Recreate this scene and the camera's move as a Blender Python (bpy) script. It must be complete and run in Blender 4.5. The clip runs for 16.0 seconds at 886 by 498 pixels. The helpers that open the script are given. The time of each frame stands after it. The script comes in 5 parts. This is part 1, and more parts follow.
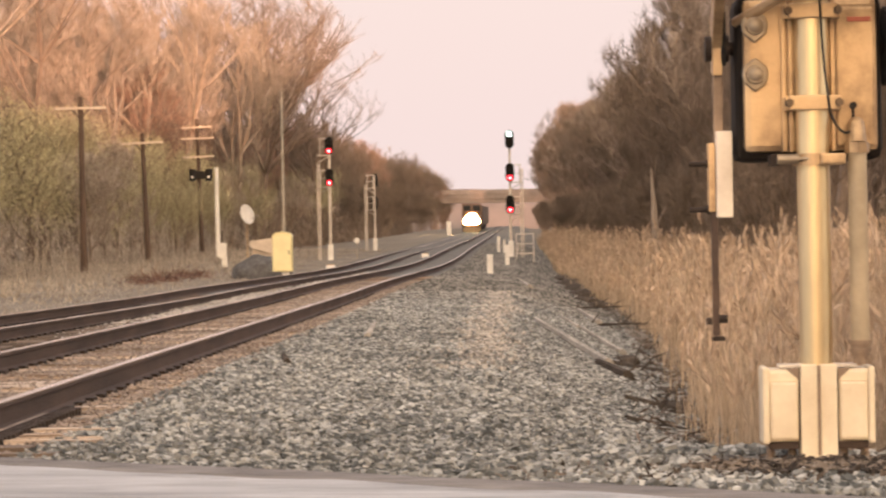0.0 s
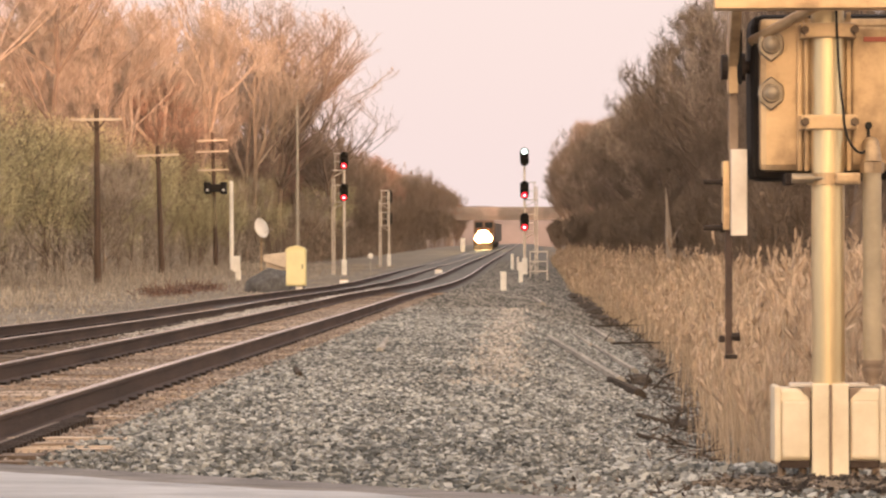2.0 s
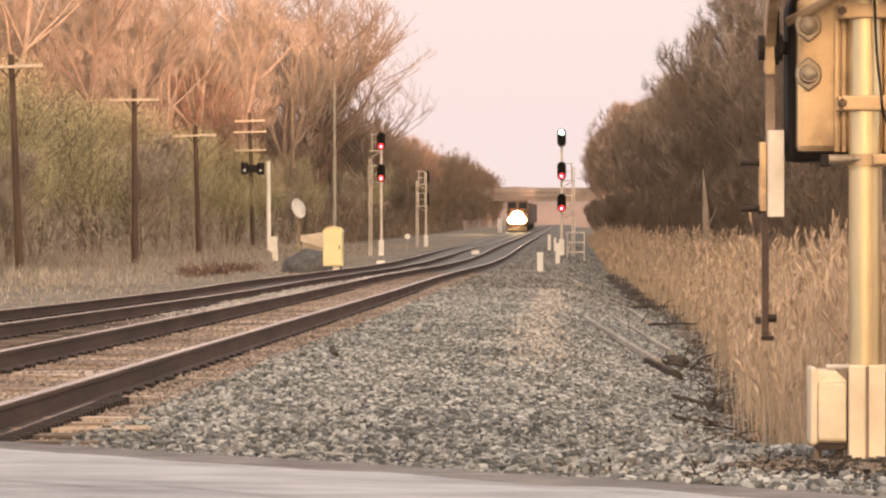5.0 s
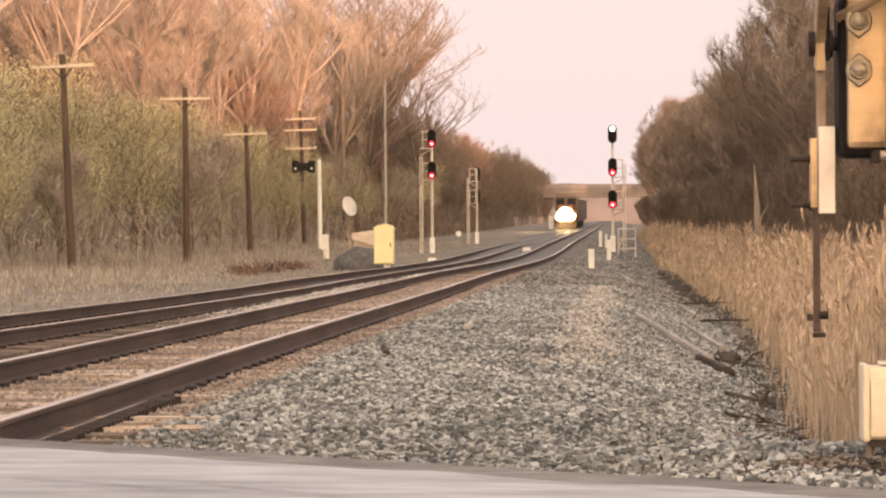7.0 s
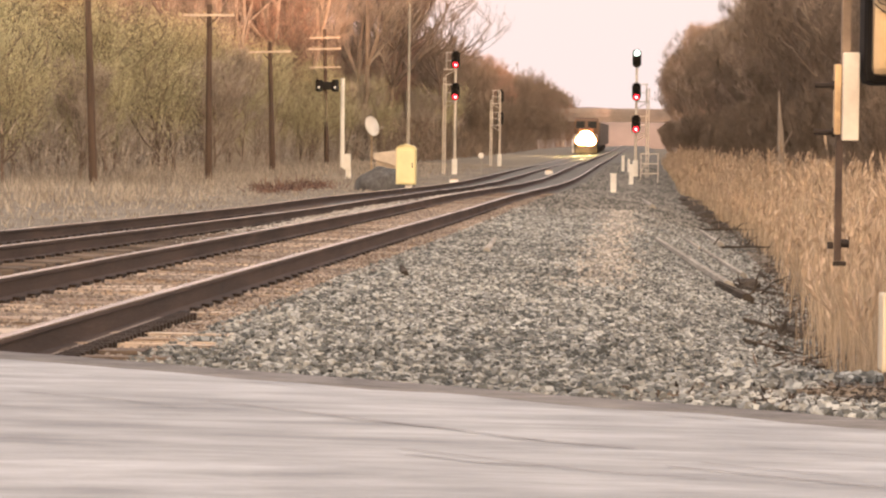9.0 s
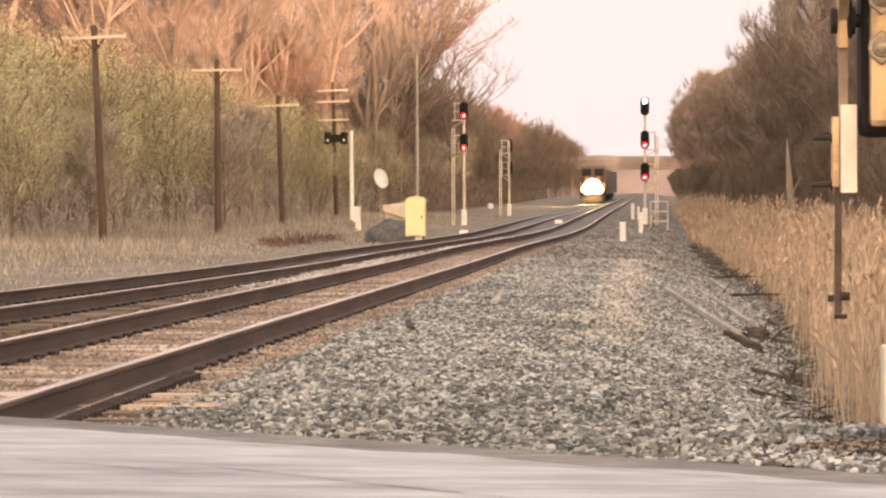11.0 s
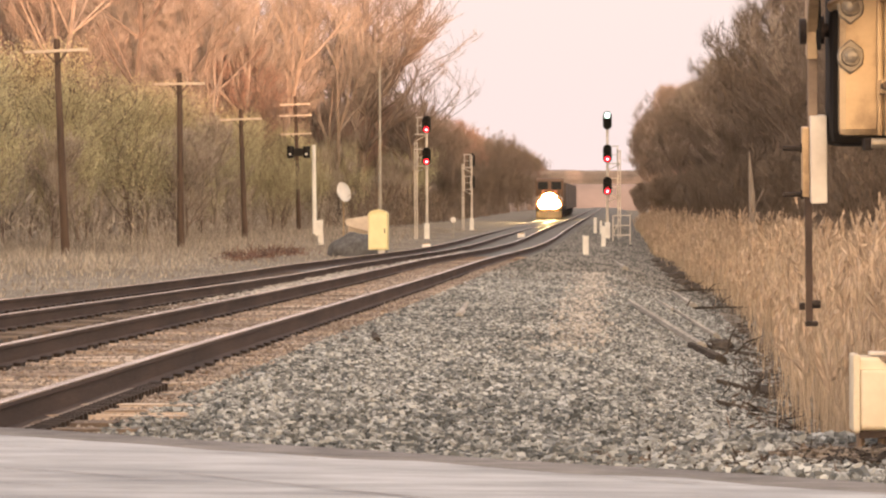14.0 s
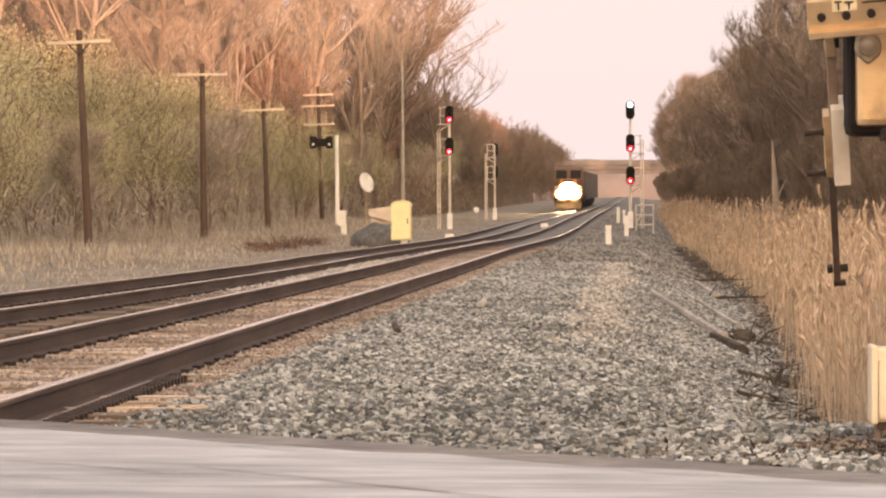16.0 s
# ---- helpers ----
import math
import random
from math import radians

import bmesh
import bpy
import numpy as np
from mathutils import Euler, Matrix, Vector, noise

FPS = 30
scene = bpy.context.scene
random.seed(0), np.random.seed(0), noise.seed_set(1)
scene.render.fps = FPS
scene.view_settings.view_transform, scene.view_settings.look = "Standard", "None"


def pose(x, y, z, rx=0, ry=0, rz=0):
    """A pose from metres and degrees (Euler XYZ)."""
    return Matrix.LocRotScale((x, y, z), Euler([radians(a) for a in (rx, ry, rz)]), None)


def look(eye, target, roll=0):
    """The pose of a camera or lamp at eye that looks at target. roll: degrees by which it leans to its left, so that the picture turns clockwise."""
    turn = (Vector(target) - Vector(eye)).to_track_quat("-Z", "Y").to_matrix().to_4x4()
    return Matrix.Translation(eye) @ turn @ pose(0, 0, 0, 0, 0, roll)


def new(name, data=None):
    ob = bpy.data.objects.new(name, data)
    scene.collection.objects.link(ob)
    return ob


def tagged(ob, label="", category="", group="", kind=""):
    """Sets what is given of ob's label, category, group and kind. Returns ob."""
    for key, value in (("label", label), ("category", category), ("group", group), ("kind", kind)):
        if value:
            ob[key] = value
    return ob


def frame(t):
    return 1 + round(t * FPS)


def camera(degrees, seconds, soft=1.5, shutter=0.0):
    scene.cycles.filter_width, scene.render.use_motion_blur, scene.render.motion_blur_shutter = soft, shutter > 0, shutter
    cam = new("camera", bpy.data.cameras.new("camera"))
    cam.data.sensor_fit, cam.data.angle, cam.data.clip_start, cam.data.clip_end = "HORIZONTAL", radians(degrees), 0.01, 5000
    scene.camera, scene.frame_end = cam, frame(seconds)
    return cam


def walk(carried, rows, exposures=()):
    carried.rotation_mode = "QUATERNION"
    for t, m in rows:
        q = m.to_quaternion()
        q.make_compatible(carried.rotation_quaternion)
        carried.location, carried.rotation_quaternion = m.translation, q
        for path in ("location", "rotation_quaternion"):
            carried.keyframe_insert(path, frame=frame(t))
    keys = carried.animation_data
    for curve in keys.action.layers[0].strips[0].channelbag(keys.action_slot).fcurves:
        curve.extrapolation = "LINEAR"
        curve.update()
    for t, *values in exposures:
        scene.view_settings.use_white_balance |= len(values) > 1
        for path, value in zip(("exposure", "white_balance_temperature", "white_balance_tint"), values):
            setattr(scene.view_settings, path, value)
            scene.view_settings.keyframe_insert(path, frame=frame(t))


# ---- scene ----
cam = camera(17.82, 16.0, soft=2.2, shutter=0.5)
PATH = [
    (0, (-0.0193, -0.1469, 0.9845), (-2.762, 99.814, 0.456), -0.99),
    (0.5, (-0.0085, -0.0945, 0.9800), (-1.236, 99.895, 0.255), -0.67),
    (1, (-0.0187, -0.1830, 0.9678), (-1.256, 99.808, 0.421), -0.40),
    (1.5, (-0.0212, -0.1699, 0.9737), (-1.941, 99.812, 0.815), -0.36),
    (2, (-0.0198, -0.1641, 0.9723), (-3.241, 99.784, 1.039), -0.15),
    (2.5, (-0.0223, -0.1714, 0.9753), (-4.233, 99.740, 0.863), -0.08),
    (3, (-0.0148, -0.1657, 0.9727), (-4.630, 99.728, 0.785), 0.07),
    (3.5, (-0.0142, -0.1503, 0.9748), (-4.155, 99.762, 0.434), 0.12),
    (3.7, (-0.0165, -0.1688, 0.9640), (-4.049, 99.748, 0.316), 0.29),
    (6, (-0.0102, -0.1316, 0.9777), (-5.113, 99.736, 0.396), -0.40),
    (6.5, (-0.0074, -0.1475, 0.9743), (-5.592, 99.694, 0.267), -0.41),
    (7, (-0.0112, -0.1342, 0.9778), (-6.353, 99.662, 0.268), -0.34),
    (7.5, (0.0016, -0.1173, 0.9674), (-5.887, 99.697, -0.593), 0.01),
    (8, (0.0011, -0.1063, 0.9605), (-6.039, 99.672, -1.828), 0.48),
    (8.2, (-0.0131, -0.1185, 0.9590), (-6.283, 99.623, -2.563), 0.83),
    (10.3, (0.0454, 0.2158, 0.9983), (-8.549, 99.804, -1.890), -0.02),
    (10.5, (0.0499, 0.1852, 0.9950), (-8.410, 99.801, -1.270), -0.16),
    (11, (0.0521, 0.0296, 1.0084), (-7.463, 99.732, -0.704), -0.19),
    (11.5, (0.0178, 0.0228, 1.0092), (-6.888, 99.777, -0.154), -0.22),
    (12, (0.0099, 0.0290, 0.9958), (-5.968, 99.840, -0.403), -0.07),
    (12.5, (0.0056, 0.0168, 0.9956), (-5.940, 99.835, 0.008), 0.01),
    (13, (0.0115, 0.0321, 0.9879), (-5.409, 99.879, -0.113), 0.01),
    (13.5, (0.0115, 0.0208, 0.9866), (-5.843, 99.840, -0.360), -0.08),
    (14, (0.0184, 0.0067, 0.9831), (-6.154, 99.809, -0.225), -0.16),
    (14.5, (0.0236, 0.0258, 0.9821), (-6.250, 99.823, -0.124), -0.24),
    (15, (0.0307, 0.0275, 0.9849), (-6.733, 99.789, -0.391), -0.37),
    (15.5, (0.0396, 0.0307, 0.9844), (-6.773, 99.783, -0.767), -0.41),
    (16, (0.0471, 0.0379, 0.9908), (-6.960, 99.780, -0.571), -0.32),
]
walk(cam, [(t, look(eye, target, roll)) for t, eye, target, roll in PATH],
     exposures=[(0, 0.04), (3.5, 0.08), (8, 0.13), (10.4, 0.32), (11.5, 0.22), (12.5, 0.17), (16, 0.16)])

# ---- light ----
SUN_ELEV, SUN_AZ = 1.3, 14.0          # degrees; the sun stands low behind the camera, a little to its right
_a, _e = radians(SUN_AZ), radians(SUN_ELEV)
TO_SUN = (math.sin(_a) * math.cos(_e), -math.cos(_a) * math.cos(_e), math.sin(_e))
world = bpy.data.worlds.new("dusk_sky")
scene.world = world
world.use_nodes = True
wn, wl = world.node_tree.nodes, world.node_tree.links
wn.clear()
w_out, w_bg, w_haze, w_add = (wn.new(n) for n in ("ShaderNodeOutputWorld", "ShaderNodeBackground", "ShaderNodeBackground", "ShaderNodeAddShader"))
w_sky = wn.new("ShaderNodeTexSky")
w_sky.sky_type, w_sky.sun_disc = "NISHITA", False
w_sky.sun_elevation, w_sky.sun_rotation = radians(SUN_ELEV), radians(180 - SUN_AZ)
w_sky.dust_density = 4.0
w_bg.inputs["Strength"].default_value = 0.05
# thin evening haze: pale pink, warmer and brighter towards the setting sun
w_tc, w_dot, w_ramp = wn.new("ShaderNodeTexCoord"), wn.new("ShaderNodeVectorMath"), wn.new("ShaderNodeValToRGB")
w_dot.operation = "DOT_PRODUCT"
w_dot.inputs[1].default_value = TO_SUN
w_map = wn.new("ShaderNodeMapRange")
w_map.inputs["From Min"].default_value, w_map.inputs["From Max"].default_value = -1.0, 1.0
wl.new(w_tc.outputs["Generated"], w_dot.inputs[0])
wl.new(w_dot.outputs["Value"], w_map.inputs["Value"])
wl.new(w_map.outputs[0], w_ramp.inputs["Fac"])
w_ramp.color_ramp.elements[0].color, w_ramp.color_ramp.elements[0].position = (0.91, 0.735, 0.705, 1), 0.22
w_ramp.color_ramp.elements[1].color, w_ramp.color_ramp.elements[1].position = (5.2, 3.4, 1.9, 1), 1.0
e_mid = w_ramp.color_ramp.elements.new(0.58)
e_mid.color = (1.22, 1.12, 1.07, 1)
e_glow = w_ramp.color_ramp.elements.new(0.86)
e_glow.color = (1.95, 1.55, 1.2, 1)
w_haze.inputs["Strength"].default_value = 1.0
wl.new(w_ramp.outputs["Color"], w_haze.inputs["Color"])
wl.new(w_sky.outputs[0], w_bg.inputs["Color"])
wl.new(w_bg.outputs[0], w_add.inputs[0])
wl.new(w_haze.outputs[0], w_add.inputs[1])
wl.new(w_add.outputs[0], w_out.inputs["Surface"])

sun = new("sun", bpy.data.lights.new("sun", "SUN"))
sun.data.energy, sun.data.angle, sun.data.color = 6.8, radians(1.0), (1.0, 0.53, 0.325)
sun.matrix_world = look((0, 0, 0), tuple(-v for v in TO_SUN))

# ---- materials ----
MATS = {}


def mat(name, c1, c2=None, scale=8.0, rough=0.8, metal=0.0, bump=0.0, fine=0.0, c3=None, stretch=(1, 1, 1), island=False, objrand=0.0):
    """A procedural surface: two or three colours mixed by noise at two scales, with relief."""
    if name in MATS:
        return MATS[name]
    m = bpy.data.materials.new(name)
    m.use_nodes = True
    n, l = m.node_tree.nodes, m.node_tree.links
    b = n["Principled BSDF"]
    b.inputs["Roughness"].default_value, b.inputs["Metallic"].default_value = rough, metal
    c2 = c2 or tuple(v * 0.7 for v in c1)
    tc, mp = n.new("ShaderNodeTexCoord"), n.new("ShaderNodeMapping")
    mp.inputs["Scale"].default_value = stretch
    l.new(tc.outputs["Object"], mp.inputs["Vector"])
    nz = n.new("ShaderNodeTexNoise")
    nz.inputs["Scale"].default_value, nz.inputs["Detail"].default_value, nz.inputs["Roughness"].default_value = scale, 6, 0.65
    l.new(mp.outputs[0], nz.inputs["Vector"])
    fac = nz.outputs["Fac"]
    if island or objrand:
        g = n.new("ShaderNodeNewGeometry") if island else n.new("ShaderNodeObjectInfo")
        mx = n.new("ShaderNodeMath")
        mx.operation = "MULTIPLY_ADD"
        mx.inputs[1].default_value = 0.9 if island else objrand
        sub = n.new("ShaderNodeMath")
        sub.operation = "SUBTRACT"
        sub.inputs[1].default_value = 0.5
        l.new(g.outputs["Random Per Island" if island else "Random"], sub.inputs[0])
        l.new(sub.outputs[0], mx.inputs[0])
        l.new(fac, mx.inputs[2])
        fac = mx.outputs[0]
    cr = n.new("ShaderNodeValToRGB")
    cr.color_ramp.elements[0].position, cr.color_ramp.elements[1].position = 0.3, 0.7
    cr.color_ramp.elements[0].color, cr.color_ramp.elements[1].color = (*c2, 1), (*c1, 1)
    if c3:
        e = cr.color_ramp.elements.new(0.5)
        e.color = (*c3, 1)
    l.new(fac, cr.inputs["Fac"])
    # broad weathering: a slow second noise lightens and darkens the colour
    nb, mr, hs = n.new("ShaderNodeTexNoise"), n.new("ShaderNodeMapRange"), n.new("ShaderNodeHueSaturation")
    nb.inputs["Scale"].default_value, nb.inputs["Detail"].default_value = scale * 0.11, 3
    l.new(tc.outputs["Object"], nb.inputs["Vector"])
    mr.inputs["From Min"].default_value, mr.inputs["From Max"].default_value = 0.3, 0.7
    mr.inputs["To Min"].default_value, mr.inputs["To Max"].default_value = 0.78, 1.2
    l.new(nb.outputs["Fac"], mr.inputs["Value"])
    l.new(mr.outputs[0], hs.inputs["Value"])
    l.new(cr.outputs["Color"], hs.inputs["Color"])
    l.new(hs.outputs["Color"], b.inputs["Base Color"])
    if bump:
        bp, n2 = n.new("ShaderNodeBump"), n.new("ShaderNodeTexNoise")
        n2.inputs["Scale"].default_value, n2.inputs["Detail"].default_value = fine or scale * 4, 5
        l.new(mp.outputs[0], n2.inputs["Vector"])
        bp.inputs["Strength"].default_value, bp.inputs["Distance"].default_value = bump, 0.02
        l.new(n2.outputs["Fac"], bp.inputs["Height"])
        l.new(bp.outputs["Normal"], b.inputs["Normal"])
    MATS[name] = m
    return m


def glow(name, col, strength):
    m = bpy.data.materials.new(name)
    m.use_nodes = True
    b = m.node_tree.nodes["Principled BSDF"]
    b.inputs["Base Color"].default_value = (*col, 1)
    b.inputs["Emission Color"].default_value = (*col, 1)
    b.inputs["Emission Strength"].default_value = strength
    return m


M_ASPHALT = mat("asphalt", (0.565, 0.58, 0.61), (0.26, 0.266, 0.285), 3.0, 0.8, bump=0.9, fine=60, c3=(0.40, 0.407, 0.43), stretch=(0.3, 1.1, 1))
M_BALLAST = mat("ballast_bed", (0.205, 0.195, 0.18), (0.092, 0.089, 0.083), 9, 0.95, bump=1.0, fine=22)
M_DUSTSTONE = mat("dusty_stone", (0.36, 0.305, 0.27), (0.21, 0.172, 0.15), 0.7, 0.95, c3=(0.28, 0.235, 0.205), island=True)
M_STEEL = mat("grey_galvanised_steel", (0.74, 0.68, 0.61), (0.56, 0.50, 0.44), 6, 0.6, 0.1)
M_PALESTONE = mat("pale_crushed_stone", (0.52, 0.485, 0.45), (0.27, 0.255, 0.24), 0.7, 0.9, c3=(0.40, 0.375, 0.345), island=True)
M_STONE = mat("ballast_stone", (0.50, 0.508, 0.498), (0.083, 0.089, 0.09), 0.7, 0.9, bump=0.3, fine=40, c3=(0.222, 0.228, 0.226), island=True)
for m_e, at_ in zip(M_STONE.node_tree.nodes["Color Ramp"].color_ramp.elements, (0.12, 0.5, 0.97)):
    m_e.position = at_
M_TAR = mat("crack_tar", (0.30, 0.285, 0.28), (0.19, 0.18, 0.18), 6, 0.75)
M_ROADDUST = mat("dusty_road_edge", (0.34, 0.315, 0.30), (0.16, 0.148, 0.142), 5, 0.9, bump=1.0, fine=70, c3=(0.25, 0.23, 0.22), stretch=(0.6, 1, 1))
M_DIRT = mat("dead_grass_soil", (0.26, 0.232, 0.20), (0.135, 0.12, 0.103), 0.8, 0.95, bump=0.8, fine=6, c3=(0.18, 0.155, 0.12))
M_RAIL = mat("rusty_rail", (0.105, 0.070, 0.055), (0.052, 0.036, 0.031), 5, 0.7, 0.2, bump=0.3, fine=40, stretch=(1, 0.15, 1))
M_RAILTOP = mat("polished_rail_head", (0.90, 0.83, 0.77), (0.66, 0.59, 0.53), 3, 0.25, 1.0, stretch=(6, 0.1, 1))
M_TIE = mat("weathered_tie", (0.58, 0.48, 0.40), (0.18, 0.14, 0.115), 4, 0.9, bump=0.8, fine=14, c3=(0.27, 0.195, 0.145), stretch=(0.4, 6, 3), objrand=0.5)
# darker tie colour for the further track
M_TIEDARK = mat("dark_tie", (0.20, 0.155, 0.125), (0.09, 0.07, 0.058), 4, 0.9, bump=0.8, fine=14, stretch=(0.4, 6, 3), objrand=0.5)
M_IRON = mat("dark_iron", (0.06, 0.045, 0.04), (0.03, 0.025, 0.022), 12, 0.6, 0.4, bump=0.2)
M_DARKIRON = mat("greasy_steel_bolt", (0.16, 0.115, 0.08), (0.07, 0.05, 0.038), 20, 0.45, 0.6)
M_ALU = mat("weathered_aluminium", (0.66, 0.49, 0.30), (0.24, 0.165, 0.105), 3.2, 0.42, 0.6, bump=0.08, fine=60, c3=(0.55, 0.40, 0.245))
M_MAST = mat("silver_mast_paint", (0.86, 0.70, 0.43), (0.66, 0.53, 0.33), 6, 0.36, 0.85, bump=0.015, fine=80, stretch=(1, 1, 0.3))
M_WHITE = mat("white_paint", (0.90, 0.88, 0.85), (0.78, 0.75, 0.70), 3, 0.5, bump=0.05)
M_CREAM = mat("cream_paint", (0.90, 0.80, 0.62), (0.74, 0.62, 0.45), 5, 0.5, bump=0.1, fine=40)
M_DARKALU = mat("dull_cast_metal", (0.50, 0.42, 0.32), (0.26, 0.21, 0.16), 9, 0.4, 0.6, bump=0.1)
M_BONE = mat("worn_bone_paint", (0.80, 0.73, 0.64), (0.56, 0.48, 0.40), 4, 0.6, bump=0.1)
M_GREYWOOD = mat("bleached_timber", (0.44, 0.405, 0.36), (0.22, 0.20, 0.175), 3, 0.95, bump=0.6, fine=12, stretch=(4, 0.5, 4))
M_LEMON = mat("yellow_cream_enamel", (0.90, 0.83, 0.50), (0.80, 0.72, 0.40), 2, 0.45)
M_BLACK = mat("black_rubber", (0.022, 0.02, 0.02), (0.012, 0.012, 0.012), 20, 0.55, bump=0.1)
M_GREYCABLE = mat("grey_conduit", (0.40, 0.37, 0.32), (0.30, 0.27, 0.23), 8, 0.6, bump=0.1, fine=50)
M_CONDUIT = mat("tan_conduit", (0.46, 0.38, 0.27), (0.33, 0.27, 0.19), 8, 0.55, bump=0.1, fine=50)
M_POLEWOOD = mat("pole_wood", (0.13, 0.085, 0.06), (0.065, 0.045, 0.035), 3, 0.9, bump=0.5, stretch=(3, 3, 0.3))
M_ARMWOOD = mat("crossarm_wood", (0.74, 0.64, 0.53), (0.54, 0.45, 0.36), 3, 0.9, bump=0.3)
M_BARK = mat("bark", (0.28, 0.21, 0.165), (0.13, 0.10, 0.08), 2.0, 0.95, bump=0.6, fine=10, stretch=(2, 2, 0.4))
M_PALEBARK = mat("pale_bark", (0.43, 0.35, 0.285), (0.22, 0.175, 0.14), 2.0, 0.95, bump=0.6, fine=10, stretch=(2, 2, 0.4))
M_TWIG = mat("budding_twigs", (0.51, 0.415, 0.34), (0.27, 0.218, 0.178), 0.35, 0.9, c3=(0.385, 0.312, 0.252), island=True, objrand=0.0)
M_TWIGRED = mat("red_budding_twigs", (0.43, 0.27, 0.205), (0.22, 0.145, 0.115), 0.35, 0.9, c3=(0.325, 0.205, 0.155), island=True)
M_TWIGDARK = mat("dark_twigs", (0.28, 0.215, 0.165), (0.14, 0.11, 0.085), 0.35, 0.9, c3=(0.205, 0.16, 0.122), island=True)
M_RIDGE = mat("wooded_ridge", (0.25, 0.205, 0.19), (0.17, 0.14, 0.13), 0.06, 0.95, bump=1.0, fine=0.5)
M_LEAF = mat("spring_leaves", (0.60, 0.555, 0.345), (0.46, 0.425, 0.27), 0.4, 0.85, c3=(0.53, 0.49, 0.305), island=True)
M_LITTER = mat("rotting_litter", (0.17, 0.13, 0.105), (0.05, 0.04, 0.034), 0.8, 0.95, c3=(0.10, 0.078, 0.063), island=True)
M_REED = mat("dry_reeds", (0.53, 0.415, 0.305), (0.29, 0.225, 0.162), 0.5, 0.85, c3=(0.41, 0.32, 0.23), island=True)
M_PLUME = mat("reed_plumes", (0.58, 0.45, 0.34), (0.36, 0.27, 0.20), 0.5, 0.95, island=True)
M_GRASS = mat("dead_grass", (0.44, 0.39, 0.33), (0.23, 0.20, 0.17), 0.5, 0.9, c3=(0.33, 0.29, 0.245), island=True)
M_CONCRETE = mat("bridge_concrete", (0.36, 0.31, 0.285), (0.25, 0.215, 0.20), 0.4, 0.9, bump=0.2)
M_ORANGE = mat("orange_engine_paint", (0.62, 0.19, 0.05), (0.48, 0.14, 0.04), 1.0, 0.45)
# grey-brown hood colour has the distance haze mixed in
M_CABGREY = mat("hazed_cab_paint", (0.27, 0.20, 0.155), (0.19, 0.14, 0.11), 1.0, 0.6)
M_RIM = mat("black_case_paint", (0.013, 0.009, 0.007), (0.007, 0.005, 0.004), 8, 0.7)
M_FARSTONE = mat("dull_crushed_stone", (0.30, 0.29, 0.275), (0.08, 0.08, 0.077), 0.7, 0.9, c3=(0.16, 0.158, 0.15), island=True)
M_RUBBERPALE = mat("dusty_rubber", (0.36, 0.30, 0.265), (0.22, 0.18, 0.155), 8, 0.8, bump=0.2)
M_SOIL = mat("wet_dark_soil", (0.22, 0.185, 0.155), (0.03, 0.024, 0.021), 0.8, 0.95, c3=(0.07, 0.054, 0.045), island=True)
M_RED = glow("red_signal_lens", (1.0, 0.012, 0.03), 3.0)
M_REDCORE = glow("red_signal_filament", (1.0, 0.30, 0.30), 8.0)
M_HEAP = mat("dark_stone_heap", (0.15, 0.145, 0.145), (0.06, 0.058, 0.06), 5, 0.95, bump=1.0, fine=20)
M_BRUSH = mat("grey_brown_brush", (0.56, 0.49, 0.415), (0.37, 0.32, 0.27), 0.35, 0.9, c3=(0.465, 0.405, 0.34), island=True)
M_SOD = mat("torn_sod", (0.10, 0.082, 0.066), (0.035, 0.028, 0.024), 8, 0.95, bump=1.0, fine=30)
M_RUSTBRUSH = mat("rusty_brush", (0.22, 0.13, 0.10), (0.10, 0.06, 0.05), 0.4, 0.9, island=True)
M_GREEN = glow("pale_green_signal_lens", (0.75, 1.0, 0.9), 4.0)
M_HEAD = glow("headlight_lens", (1.0, 0.64, 0.27), 450.0)
# amber emission stands in for the halo around the headlights
M_HEADHALO = glow("amber_headlight_halo", (1.0, 0.33, 0.07), 0.95)
M_HEADHALO.node_tree.nodes["Principled BSDF"].inputs["Base Color"].default_value = (0.03, 0.012, 0.004, 1)
# cab orange dulled in the colour itself to stand for haze
M_CABORANGE = mat("hazed_orange_cab_paint", (0.17, 0.095, 0.055), (0.11, 0.065, 0.04), 1.0, 0.6)
M_CARBROWN = mat("dark_brown_car_paint", (0.15, 0.115, 0.095), (0.09, 0.07, 0.06), 0.8, 0.7)
M_RUST = mat("rust_stained_steel", (0.36, 0.27, 0.20), (0.22, 0.16, 0.12), 8, 0.7, 0.2, bump=0.15)
M_REDPAINT = mat("faded_red_sticker", (0.55, 0.16, 0.10), (0.42, 0.12, 0.08), 8, 0.6)
M_YELLOW = mat("pale_sticker", (0.86, 0.75, 0.52), (0.76, 0.64, 0.42), 8, 0.6)


for m_ in (M_BLACK, M_IRON, M_SOD, M_RIM):
    m_.node_tree.nodes["Principled BSDF"].inputs["Specular IOR Level"].default_value = 0.2


# ---- building helpers ----
def part(name, bm, material, parent=None, label="", smooth=False):
    me = bpy.data.meshes.new(name)
    bm.to_mesh(me)
    bm.free()
    for m in (material if isinstance(material, (list, tuple)) else [material]):
        me.materials.append(m)
    if smooth:
        for p in me.polygons:
            p.use_smooth = True
    ob = new(name, me)
    ob.parent = parent
    if label:
        ob["label"] = label
    return ob


def raw(name, verts, faces, material, parent=None, label=""):
    me = bpy.data.meshes.new(name)
    me.from_pydata(verts, [], faces)
    for m in (material if isinstance(material, (list, tuple)) else [material]):
        me.materials.append(m)
    ob = new(name, me)
    ob.parent = parent
    if label:
        ob["label"] = label
    return ob


